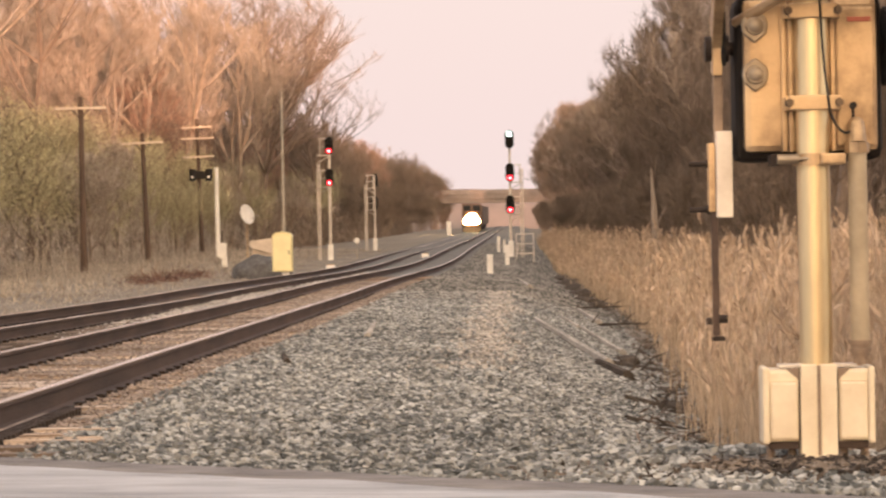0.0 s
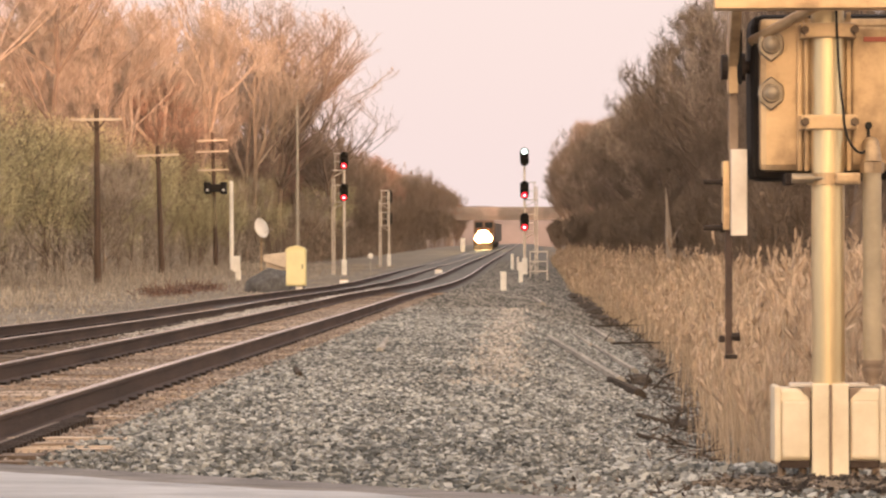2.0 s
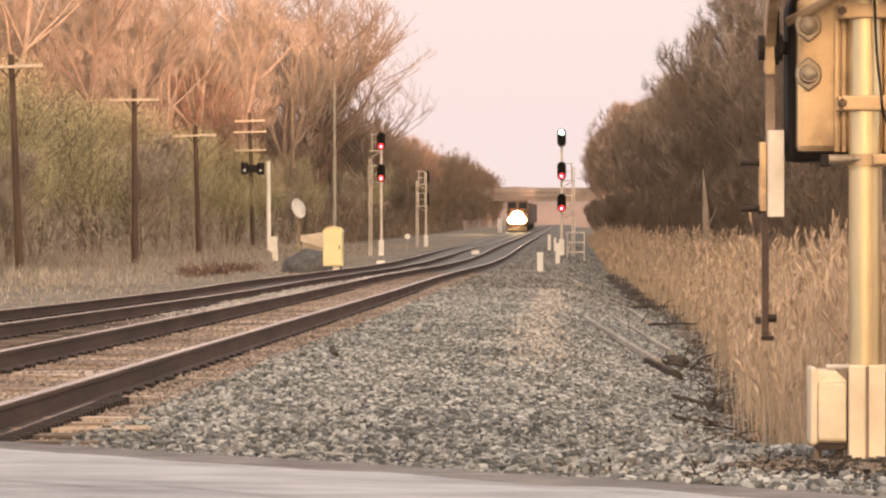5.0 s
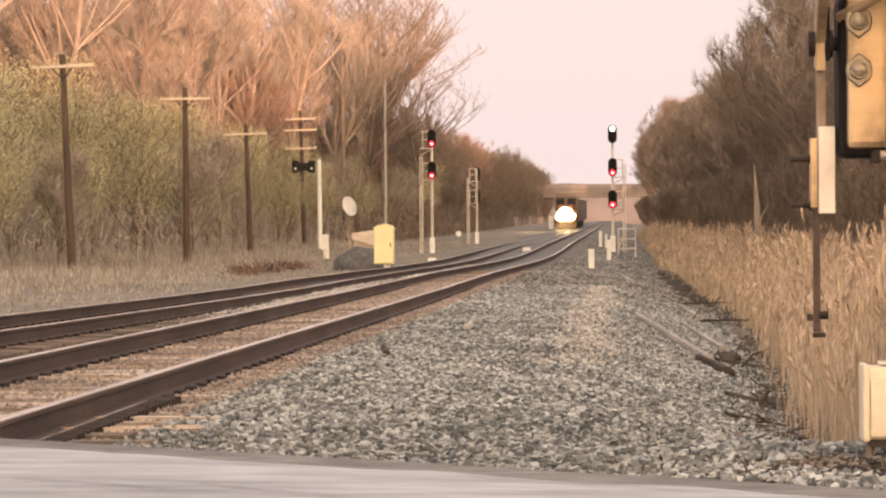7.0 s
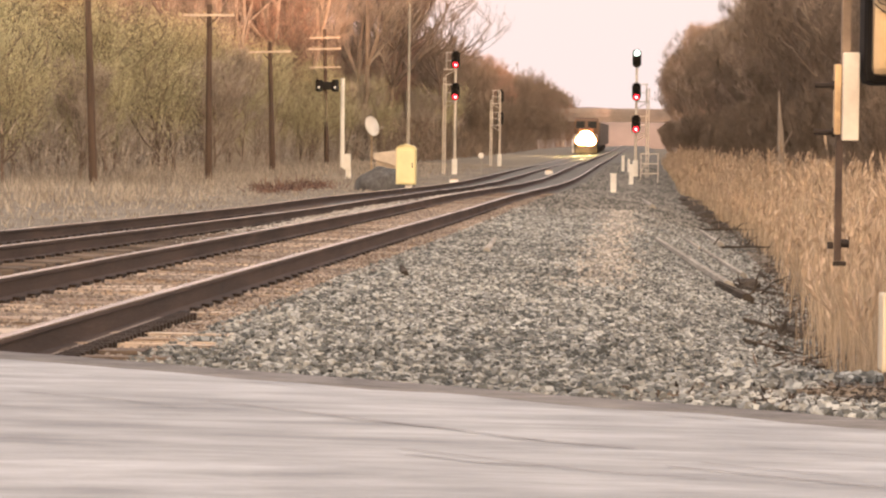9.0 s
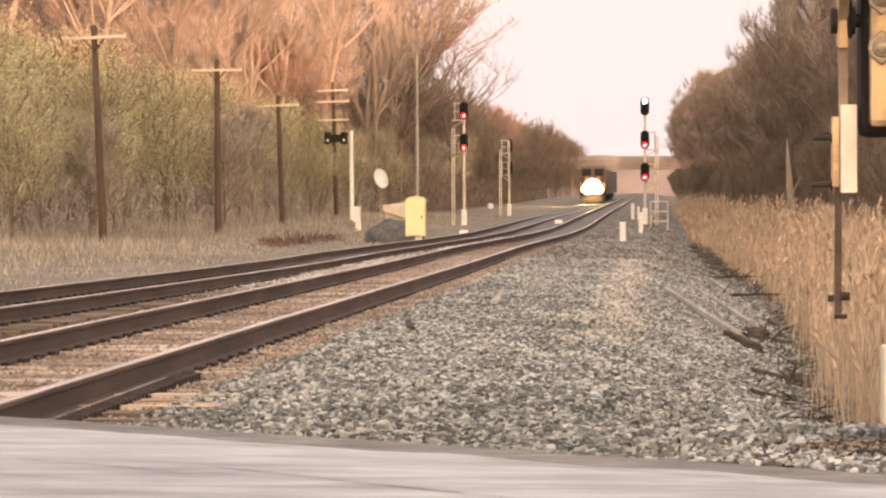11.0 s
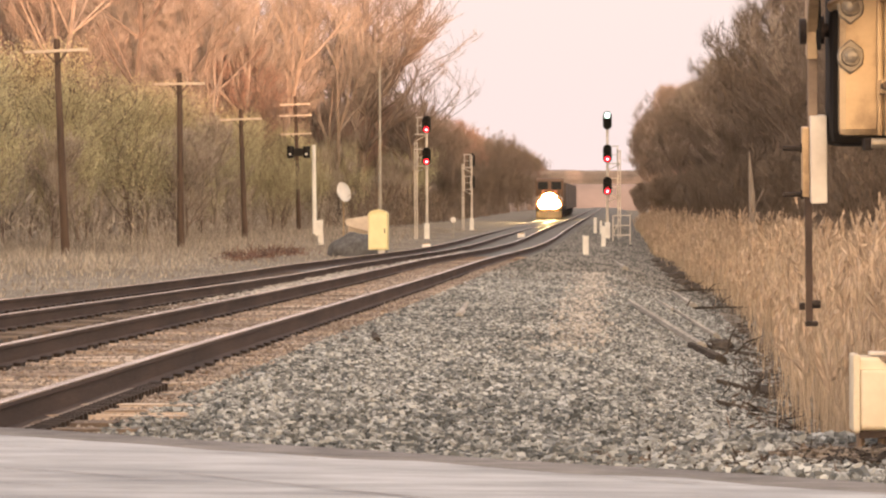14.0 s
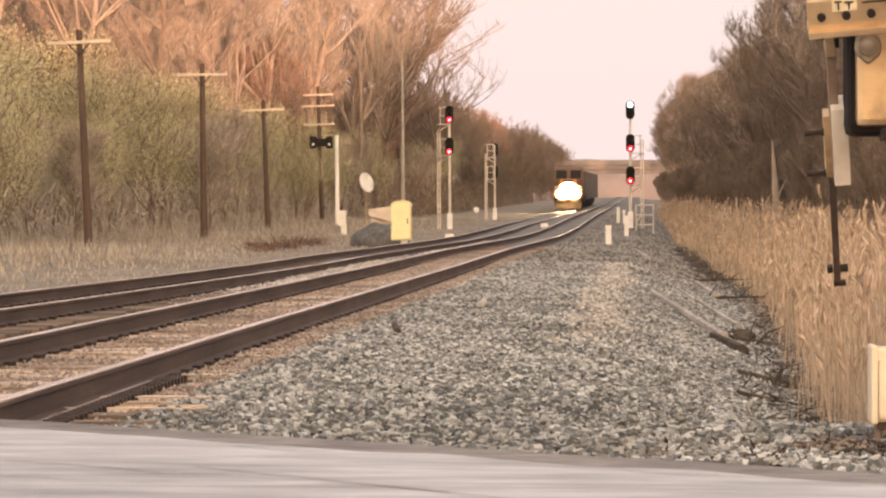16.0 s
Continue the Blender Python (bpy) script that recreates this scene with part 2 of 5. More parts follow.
def thing(name, x, y, z, label, category, group="", rz=0.0, kind=""):
    ob = new(name)
    ob.empty_display_size = 0.2
    ob.matrix_world = pose(x, y, z, 0, 0, rz)
    return tagged(ob, label, category, group, kind)


def box(bm, x0, y0, z0, x1, y1, z1, bev=0.0, m=None):
    made = bmesh.ops.create_cube(bm, size=1.0)
    vs = made["verts"]
    bmesh.ops.scale(bm, vec=(x1 - x0, y1 - y0, z1 - z0), verts=vs)
    bmesh.ops.translate(bm, vec=((x0 + x1) / 2, (y0 + y1) / 2, (z0 + z1) / 2), verts=vs)
    if m is not None:
        bmesh.ops.transform(bm, matrix=m, verts=vs)
    if bev:
        es = list({e for v in vs for e in v.link_edges})
        bmesh.ops.bevel(bm, geom=es, offset=bev, segments=2, affect="EDGES", profile=0.6)
    return bm


def tube(bm, a, b, r0, r1=None, seg=12, cap=True):
    """A tapered round bar from a to b."""
    r1 = r0 if r1 is None else r1
    a, b = Vector(a), Vector(b)
    d = b - a
    m = Matrix.Translation((a + b) / 2) @ d.to_track_quat("Z", "Y").to_matrix().to_4x4()
    bmesh.ops.create_cone(bm, cap_ends=cap, segments=seg, radius1=r0, radius2=r1, depth=d.length, matrix=m)
    return bm


def ball(bm, c, r, sx=1, sy=1, sz=1, u=12, v=8):
    bmesh.ops.create_uvsphere(bm, u_segments=u, v_segments=v, radius=r, matrix=Matrix.Translation(c) @ Matrix.Diagonal((sx, sy, sz, 1)))
    return bm


def prism(bm, pts, axis, lo, hi, bev=0.0):
    """A flat outline (pairs) pushed along an axis ('x' or 'y') from lo to hi."""
    def at(p, w):
        return (w, p[0], p[1]) if axis == "x" else (p[0], w, p[1])
    a = [bm.verts.new(at(p, lo)) for p in pts]
    b = [bm.verts.new(at(p, hi)) for p in pts]
    k = len(pts)
    fs = [bm.faces.new(a), bm.faces.new(b[::-1])]
    fs += [bm.faces.new((a[i], b[i], b[(i + 1) % k], a[(i + 1) % k])) for i in range(k)]
    bmesh.ops.recalc_face_normals(bm, faces=fs)
    if bev:
        bmesh.ops.bevel(bm, geom=list({e for f in fs for e in f.edges}), offset=bev, segments=1, affect="EDGES")
    return bm


def sweep(bm, pts, r0, r1, seg=6):
    """A bent tapered bar along pts."""
    rings, k = [], len(pts) - 1
    for i, p in enumerate(pts):
        d = (pts[min(i + 1, k)] - pts[max(i - 1, 0)]).normalized()
        u = d.orthogonal().normalized()
        w, r = d.cross(u), r0 + (r1 - r0) * i / k
        rings.append([bm.verts.new(p + u * (r * math.cos(math.tau * j / seg)) + w * (r * math.sin(math.tau * j / seg))) for j in range(seg)])
    for a, b in zip(rings, rings[1:]):
        off = min(range(seg), key=lambda o: sum((a[j].co - b[(j + o) % seg].co).length for j in range(seg)))
        for j in range(seg):
            bm.faces.new((a[j], a[(j + 1) % seg], b[(j + 1 + off) % seg], b[(j + off) % seg]))
    bm.faces.new(rings[0][::-1])
    bm.faces.new(rings[-1])
    return bm


def B():
    return bmesh.new()


# ---- the lie of the land ----
RAIL_Y = (-400, 15, 25, 35, 50, 70, 92, 110, 130, 150, 172, 206, 250, 412, 600, 900, 3000)
RAIL_Z = (0, 0, -0.02, -0.05, -0.09, -0.11, -0.2, -0.27, -0.28, -0.2, -0.04, 0.16, 0.36, 1.25, 2.5, 3.0, 3.0)
DROP_Y, DROP_Z = (-400, 15, 31, 60, 90, 150, 228, 400, 3000), (0, 0, -0.06, -0.15, -0.13, -0.13, -0.3, -0.3, -0.3)
CROSS_X = (-3000, -200, -40, -24, -13, -9.9, -9.0, -6.0, -5.3, -2.7, -0.3, 0.2, 1.8, 4, 12, 60, 200, 3000)
CROSS_Z = (0, 0, -0.3, -0.45, -0.5, -0.55, -0.33, -0.33, -0.20, -0.19, -0.24, -0.39, -0.85, -0.95, -0.8, -0.4, 0, 0)
TRACK_NEAR, TRACK_FAR, GAUGE = -4.017, -7.5, 1.435


def rail_z(y):
    return float(np.interp(y, RAIL_Y, RAIL_Z))


def far_rail_z(y):
    return rail_z(y) + float(np.interp(y, DROP_Y, DROP_Z))


def road_edge(x):
    return 11.2 - 0.68 * x


def ground_z(x, y):
    w = float(np.interp(x, (-40, -14, 6, 30), (0.35, 1, 1, 0.35)))
    z = rail_z(y) * w + float(np.interp(x, CROSS_X, CROSS_Z))
    if y > 300:
        z += float(np.interp(y, (300, 700), (0, 0.2)))
    d = y - road_edge(x)
    if x > -9.9:
        u = float(np.interp(x, (-0.9, 0.7), (0, 1)))
        k = min(max((d - 1.9 * u) / (1.6 + 2.9 * u), 0), 1)
        k = k * k * (3 - 2 * k)
        z = (-0.07 + 0.04 * u) * (1 - k) + z * k
    return z


def build_ground():
    xs = sorted(set([-3000, -1200, -500, -200, -120, -80, -60] + list(np.arange(-50, -12, 2.0)) + list(np.arange(-12, -3, 0.5)) + list(np.arange(-3, 3, 0.2)) + list(np.arange(3, 14, 1.0)) + [16, 20, 30, 50, 80, 120, 200, 500, 1200, 3000]))
    ys = sorted(set([-3000, -1000, -300, -100, -40, -10, 0, 5] + list(np.arange(8, 30, 0.4)) + list(np.arange(30, 80, 1.5)) + list(np.arange(80, 260, 5.0)) + list(np.arange(260, 720, 20.0)) + [760, 900, 1200, 2000, 3200]))
    vs, fs, idx = [], [], []
    for y in ys:
        for x in xs:
            n = 0.025 * noise.noise((x * 0.9, y * 0.9, 0)) + 0.06 * noise.noise((x * 0.15, y * 0.15, 3)) * (1 if (x < -11 or x > 2) else 0.3)
            vs.append((x, y, ground_z(x, y) + n * (1 if y > road_edge(x) + 0.4 else 0)))
    k = len(xs)
    for j in range(len(ys) - 1):
        for i in range(k - 1):
            fs.append((j * k + i, j * k + i + 1, (j + 1) * k + i + 1, (j + 1) * k + i))
            cx = (xs[i] + xs[i + 1]) / 2
            idx.append(0 if -9.9 < cx < 1.75 and ys[j] > -300 else 1)
    ob = raw("ground", vs, fs, [M_BALLAST, M_DIRT])
    ob.data.polygons.foreach_set("material_index", idx)
    for p in ob.data.polygons:
        p.use_smooth = True
    return tagged(ob, "grey crushed-stone bed beside dry grassy soil", "ground", kind="structure")


def build_road():
    bm = B()
    rows = []
    for x in list(range(-60, -8, 4)) + [-8 + 0.15 * i for i in range(94)] + list(range(7, 61, 4)):
        rows.append([bm.verts.new((x, road_edge(x) + dy + (0.05 * noise.noise((x * 1.3, dy, 0)) if dy == 0 else 0), z)) for dy, z in ((0.06, -0.10), (0, -0.012), (-0.5 + 0.18 * noise.noise((x * 2.1, 5, 0)), -0.004), (-0.75, 0.0), (-3.5, 0.03), (-7.5, 0.0), (-8.2, -0.1))])
    for a, b in zip(rows, rows[1:]):
        for j in range(6):
            bm.faces.new((a[j + 1], b[j + 1], b[j], a[j])).material_index = 1 if j < 2 else 0
    bmesh.ops.recalc_face_normals(bm, faces=bm.faces)
    road = part("road", bm, [M_ASPHALT, M_ROADDUST], smooth=True)
    # thin tar-filled cracks wandering along the lane
    rng = random.Random(15)
    tar = B()
    for _ in range(26):
        x, d = rng.uniform(-5, 2.5), rng.uniform(0.25, 3.2)
        w = rng.uniform(0.003, 0.008)
        ang = rng.uniform(-0.15, 0.15)
        last = None
        for k in range(rng.randint(5, 14)):
            ang = 0.8 * ang + rng.uniform(-0.3, 0.3)
            yy = road_edge(x) - d
            zz = float(np.interp(d, (0, 0.5, 3.5), (-0.012, 0.0, 0.03))) + 0.004
            pair = (tar.verts.new((x, yy - w, zz)), tar.verts.new((x, yy + w, zz)))
            if last:
                tar.faces.new((last[0], pair[0], pair[1], last[1]))
            last = pair
            x += 0.09 * max(math.cos(ang), 0.2)
            d += 0.09 * math.sin(ang) * 0.8
            d = max(d, 0.15)
    part("tar_crack", tar, M_TAR, road, "thin dark tar-filled cracks")["kind"] = "stuff"
    return tagged(road, "worn pale grey asphalt road over the level crossing", "road", kind="structure")


# ---- railway ----
def rail_mesh(x, zf, ys):
    """A rail as two meshes: the rusty web and foot, and the polished head."""
    foot = [(-0.075, -0.18), (-0.075, -0.165), (-0.012, -0.145), (-0.012, -0.045), (-0.036, -0.035), (-0.036, -0.012), (0.036, -0.012), (0.036, -0.035), (0.012, -0.045), (0.012, -0.145), (0.075, -0.165), (0.075, -0.18)]
    head = [(-0.036, -0.012), (-0.034, -0.003), (-0.026, 0.0), (0.026, 0.0), (0.034, -0.003), (0.036, -0.012)]
    out = []
    for prof in (foot, head):
        vs, fs, k = [], [], len(prof)
        for y in ys:
            z = zf(y)
            vs += [(x + px, y, z + pz) for px, pz in prof]
        for j in range(len(ys) - 1):
            for i in range(k):
                a, b = j * k + i, j * k + (i + 1) % k
                fs.append((a, a + k, b + k, b))
        fs.append(tuple(range(k)))
        out.append((vs, fs))
    return out


def build_track(cx, zf, label, near):
    t = thing("railway_track", cx, 0, 0, label, "railway track", "tracks")
    ys = list(np.arange(-60, 10, 10.0)) + list(np.arange(10, 60, 1.0)) + list(np.arange(60, 260, 4.0)) + list(np.arange(260, 900, 20.0))
    for s in (-1, 1):
        (v1, f1), (v2, f2) = rail_mesh(s * (GAUGE / 2 + 0.036), zf, ys)
        r = raw("rail", v1, f1, M_RAIL, t, "rust-brown steel rail")
        raw("rail_head", v2, f2, M_RAILTOP, r, "polished running surface")
        bm = B()
        for i in range(0, 90):
            y = 13.6 + i * 0.52
            for q in (-1, 1):
                if near and s == q == 1 and y < 18.8:
                    continue
                box(bm, s * 0.753 + q * 0.1 - 0.03, y - 0.09, zf(y) - 0.187, s * 0.753 + q * 0.1 + 0.03, y + 0.09, zf(y) - 0.15)
        part("tie_plate", bm, M_IRON, t, "dark iron tie plates and spikes")["kind"] = "stuff"
    protos = []
    rng = random.Random(4 if near else 5)
    for k in range(4):
        bm = box(B(), -1.3, -0.115, -0.18, 1.3, 0.115, 0, 0.012)
        bmesh.ops.subdivide_edges(bm, edges=[e for e in bm.edges if e.calc_length() > 1.5], cuts=3)
        for v in bm.verts:
            v.co += Vector((rng.uniform(-0.02, 0.02), rng.uniform(-0.012, 0.012), rng.uniform(-0.012, 0.008)))
        me = bpy.data.meshes.new("tie")
        bm.to_mesh(me)
        bm.free()
        me.materials.append(M_TIE if near else M_TIEDARK)
        protos.append(me)
    for i in range(150 if near else 110):
        y = 13.4 + i * 0.52 + rng.uniform(-0.05, 0.05)
        if y < road_edge(cx) + 0.1:
            continue
        o = new("tie", protos[i % 4])
        o.parent = t
        o.matrix_local = pose(rng.uniform(-0.06, 0.06) + (0.2 if near and y < 17.5 and i % 2 else 0), y, zf(y) - (0.155 if near and y < 17.5 else 0.176), 0, 0, rng.uniform(-3, 3))
    return t


def build_rubber_comb():
    """The ribbed rubber seal strip along the rail's foot at the crossing."""
    t = thing("rail_seal_strip", -3.19, 0, -0.168, "dark ribbed rubber strip along the foot of the rail", "rail seal")
    part("strip", box(B(), -0.03, 13.0, -0.03, 0.075, 18.6, 0.008, 0.004), M_RUBBERPALE, t, "dusty flat rubber strip")
    for i in range(44):
        y = 13.15 + i * 0.13
        part("rib", box(B(), 0.06, y, -0.03, 0.20, y + 0.04, 0.03, 0.004), M_IRON, t)
    return t


def build_stones():
    """Loose crushed stone over the shoulder: angular lumps of many sizes."""
    rng = np.random.default_rng(11)
    base = np.array([(x, y, z) for z in (-1, 1) for y in (-1, 1) for x in (-1, 1)], float) * 0.66
    tri = np.array([(0, 2, 3), (0, 3, 1), (4, 5, 7), (4, 7, 6), (0, 1, 5), (0, 5, 4), (2, 6, 7), (2, 7, 3), (0, 4, 6), (0, 6, 2), (1, 3, 7), (1, 7, 5)])

    octa = np.array([(1, 0, 0), (-1, 0, 0), (0, 1, 0), (0, -1, 0), (0, 0, 1), (0, 0, -1)], float)
    octa_tri = np.array([(0, 2, 4), (2, 1, 4), (1, 3, 4), (3, 0, 4), (2, 0, 5), (1, 2, 5), (3, 1, 5), (0, 3, 5)])

    def heap(name, n, x0, x1, y0, y1, s0, s1, label, keep, lift, stone=M_STONE, bias=1.35, simple=False):
        shape, faces = (octa, octa_tri) if simple else (base, tri)
        k = len(shape)
        px, py = rng.uniform(x0, x1, n), y0 + (y1 - y0) * rng.uniform(0, 1, n) ** bias
        ok = np.array([keep(a, b) for a, b in zip(px, py)])
        px, py = px[ok], py[ok]
        n = len(px)
        pz = np.array([ground_z(a, b) for a, b in zip(px, py)])
        s = rng.uniform(s0, s1, n) ** 1.0 * (1 + 0.004 * (py - 12))
        v = shape[None] * s[:, None, None] * rng.uniform(0.6, 1.3, (n, k, 1)) * np.array([1.15, 0.95, 0.9])
        v += rng.normal(0, 0.15, (n, k, 3)) * s[:, None, None]
        a, c = rng.uniform(0, 6.28, n), rng.normal(0, 0.8, n)
        ca, sa, cc, sc = np.cos(a), np.sin(a), np.cos(c), np.sin(c)
        y1_, z1_ = v[..., 1] * cc[:, None] - v[..., 2] * sc[:, None], v[..., 1] * sc[:, None] + v[..., 2] * cc[:, None]
        x2, y2 = v[..., 0] * ca[:, None] - y1_ * sa[:, None], v[..., 0] * sa[:, None] + y1_ * ca[:, None]
        v = np.stack([x2 + px[:, None], y2 + py[:, None], z1_ + (pz + lift * s + rng.uniform(0, 0.02, n))[:, None]], -1)
        f = (faces[None] + k * np.arange(n)[:, None, None]).reshape(-1, 3)
        ob = raw(name, v.reshape(-1, 3).tolist(), f.tolist(), stone)
        return tagged(ob, label, "gravel", kind="stuff")

    heap("ballast_gravel", 112000, -2.75, 1.95, 10.5, 62, 0.008, 0.026, "loose grey crushed-stone ballast on the shoulder", lambda x, y: y > road_edge(x) + 0.02 and not (x > 0.75 and 11.6 < y < 12.4), 0.25)
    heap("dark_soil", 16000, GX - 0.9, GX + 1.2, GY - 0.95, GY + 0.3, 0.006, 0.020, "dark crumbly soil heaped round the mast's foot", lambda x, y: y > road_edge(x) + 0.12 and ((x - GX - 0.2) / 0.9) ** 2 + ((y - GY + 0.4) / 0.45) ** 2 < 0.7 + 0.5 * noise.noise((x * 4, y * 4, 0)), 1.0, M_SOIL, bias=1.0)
    heap("bank_gravel", 46000, -2.75, 2.3, 55, 230, 0.02, 0.045, "grey crushed stone along the shoulder", lambda x, y: True, 0.1, M_FARSTONE, bias=1.2, simple=True)
    heap("track_gravel", 46000, -6.7, -2.6, 12.8, 80, 0.008, 0.022, "pale dusty stone between the rails and ties", lambda x, y: y > road_edge(x) + 0.05 and (abs(abs(x - TRACK_NEAR) - 0.753) > 0.1) and not (y < 18.6 and 0.7 < x - TRACK_NEAR < 0.98), 0.25, M_DUSTSTONE, bias=1.6, simple=True)
    pick = random.Random(77)
    heap("dusty_strip", 13000, -1.1, 0.4, 25, 62, 0.010, 0.026, "paler dusty stone in a worn strip along the shoulder", lambda x, y: pick.random() < math.exp(-((x + 0.45 + 0.08 * math.sin(y * 0.35)) / 0.26) ** 2) * min(1, (y - 24) / 6) * (0.6 + 0.5 * noise.noise((y * 0.25, 4, 0))), 1.15, M_PALESTONE)
    heap("between_track_gravel", 12000, -6.65, -5.15, 16, 70, 0.012, 0.028, "pale crushed stone between the two tracks", lambda x, y: True, 1.0, M_PALESTONE, bias=1.6, simple=True)
    heap("far_track_gravel", 14000, -10.3, -5.2, 20, 120, 0.02, 0.045, "pale crushed stone round the further track", lambda x, y: abs(x - TRACK_FAR) > 0.88, 0.3, M_PALESTONE, simple=True)


# ---- the crossing gate ----
GX, GY = 1.235, 11.95


def build_gate_mast():
    g = thing("crossing_gate_mast", GX, GY, 0.0, "silver steel crossing-gate mast with aluminium gate machine and split base", "gate mast")
    bm = tube(B(), (0, 0, 0.02), (0, 0, 3.2), 0.07, seg=40)
    part("mast", bm, M_MAST, g, "tall round silver mast pipe", smooth=False)
    # machine case behind the mast
    bm = box(B(), -0.315, 0.10, 1.275, 0.315, 0.47, 1.99, 0.05)
    part("case_rim", bm, M_RIM, g, "dark rounded rim of the machine case")
    bm = box(B(), -0.285, 0.078, 1.31, 0.29, 0.25, 1.97, 0.03)
    part("case_cover", bm, M_ALU, g, "weathered aluminium machine cover")
    bm = B()
    for x in (-0.125, -0.095, 0.085):
        box(bm, x, 0.045, 1.31, x + 0.02, 0.085, 1.99, 0.004)
    part("case_flange", bm, M_ALU, g, "upright cast flanges beside the mast")
    bm = box(B(), 0.11, 0.06, 1.33, 0.275, 0.085, 1.93, 0.012)
    part("side_panel", bm, M_ALU, g, "raised cover panel")
    bm = box(B(), 0.16, 0.05, 1.865, 0.26, 0.065, 1.885, 0.002)
    part("warning_label", bm, M_REDPAINT, g, "small faded red label")
    for z in (1.905, 1.515):
        c = box(B(), -0.105, -0.082, z - 0.032, 0.105, -0.055, z + 0.032, 0.008)
        box(c, -0.12, -0.06, z - 0.03, -0.085, 0.06, z + 0.03, 0.005)
        box(c, 0.085, -0.06, z - 0.03, 0.12, 0.06, z + 0.03, 0.005)
        cl = part("mast_clamp", c, M_ALU, g, "bolted clamp bar across the mast")
        for s in (-1, 1):
            bm = tube(B(), (s * 0.105, -0.105, z), (s * 0.105, -0.05, z), 0.019, seg=6)
            tube(bm, (s * 0.105, -0.118, z), (s * 0.105, -0.1, z), 0.012, seg=10)
            part("clamp_bolt", bm, M_DARKIRON, cl, "dark hex bolt")
    for z in (1.855, 1.645):
        bm = prism(B(), [(-0.235, z - 0.075), (-0.185, z - 0.035), (-0.178, z), (-0.185, z + 0.035), (-0.235, z + 0.075), (-0.285, z + 0.035), (-0.292, z), (-0.285, z - 0.035)], "y", 0.055, 0.08, 0.006)
        bo = part("bearing_flange", bm, M_DARKALU, g, "lozenge-shaped bearing flange")
        bm = tube(B(), (-0.235, 0.058, z), (-0.235, 0.02, z), 0.042, 0.036, seg=20)
        ball(bm, (-0.235, 0.02, z), 0.032, 1, 0.5, 1)
        part("bearing_cap", bm, M_DARKALU, bo, "domed bolt cap")
    # lower collar with clevis
    bm = B()
    tube(bm, (0, 0, 1.25), (0, 0, 1.30), 0.088, seg=32)
    box(bm, 0.02, -0.10, 1.25, 0.13, -0.03, 1.30, 0.012)
    col = part("mast_collar", bm, M_ALU, g, "dull clamp collar under the machine")
    bm = tube(B(), (-0.16, -0.075, 1.277), (-0.07, -0.075, 1.277), 0.021, seg=14)
    tube(bm, (-0.08, -0.075, 1.277), (0.03, -0.075, 1.277), 0.009, seg=8)
    part("clevis", bm, M_DARKALU, col, "dull clevis and pin")
    bm = box(B(), -0.185, -0.05, 1.25, -0.15, 0.1, 1.30, 0.005)
    part("lug", bm, M_IRON, col)
    # cable conduit
    bm = tube(B(), (0.185, -0.02, 0.49), (0.185, -0.02, 1.33), 0.041, 0.040, seg=24)
    co = part("conduit", bm, M_CONDUIT, g, "dull tan flexible cable conduit")
    bm = tube(B(), (0.185, -0.02, 1.30), (0.185, -0.02, 1.345), 0.052, seg=8)
    tube(bm, (0.185, -0.02, 1.34), (0.185, -0.0, 1.42), 0.044, 0.036, seg=16)
    ball(bm, (0.185, 0.0, 1.42), 0.036)
    tube(bm, (0.185, 0.0, 1.41), (0.185, 0.08, 1.42), 0.032, seg=14)
    part("elbow_fitting", bm, M_ALU, co, "cast elbow fitting")
    bm = B()
    for z, r in ((0.445, 0.040), (0.462, 0.048), (0.48, 0.044), (0.495, 0.05)):
        tube(bm, (0.185, -0.02, z - 0.008), (0.185, -0.02, z + 0.008), r, seg=20)
    tube(bm, (0.185, -0.02, 0.40), (0.185, -0.02, 0.45), 0.03, seg=14)
    part("bottom_gland", bm, M_RUST, co, "brown threaded gland rings")
    # loose bond wire
    cu = bpy.data.curves.new("bond_wire", "CURVE")
    cu.dimensions, cu.bevel_depth, cu.bevel_resolution = "3D", 0.0055, 2
    sp = cu.splines.new("BEZIER")
    pts = [(0.025, -0.085, 2.3), (0.03, -0.085, 1.95), (0.055, -0.085, 1.58), (0.085, -0.08, 1.43), (0.135, -0.05, 1.385), (0.17, 0.0, 1.42), (0.18, 0.055, 1.50)]
    sp.bezier_points.add(len(pts) - 1)
    for p, q in zip(sp.bezier_points, pts):
        p.co, p.handle_left_type, p.handle_right_type = q, "AUTO", "AUTO"
    cu.materials.append(M_BLACK)
    ob = new("bond_wire", cu)
    ob.parent = g
    part("wire_plug", tube(B(), (0.18, 0.045, 1.505), (0.18, 0.08, 1.505), 0.016, seg=10), M_BLACK, g, "dark rubber plug")
    # drive shaft with hub and toothed wheel
    bm = tube(B(), (-0.42, 0.24, 1.77), (0.46, 0.24, 1.77), 0.03, seg=16)
    part("main_shaft", bm, M_IRON, g, "dark main shaft")
    bm = tube(B(), (-0.375, 0.24, 1.77), (-0.335, 0.24, 1.77), 0.06, seg=24)
    part("shaft_hub", bm, M_IRON, g, "black shaft hub")
    bm = tube(B(), (0.335, 0.24, 1.77), (0.36, 0.24, 1.77), 0.15, seg=32)
    for i in range(24):
        a = i * math.tau / 24
        box(bm, 0.335, -0.013, 0.145, 0.36, 0.013, 0.172, m=Matrix.Translation((0, 0.24, 1.77)) @ Matrix.Rotation(a, 4, "X"))
    part("toothed_wheel", bm, M_IRON, g, "toothed buffer wheel")
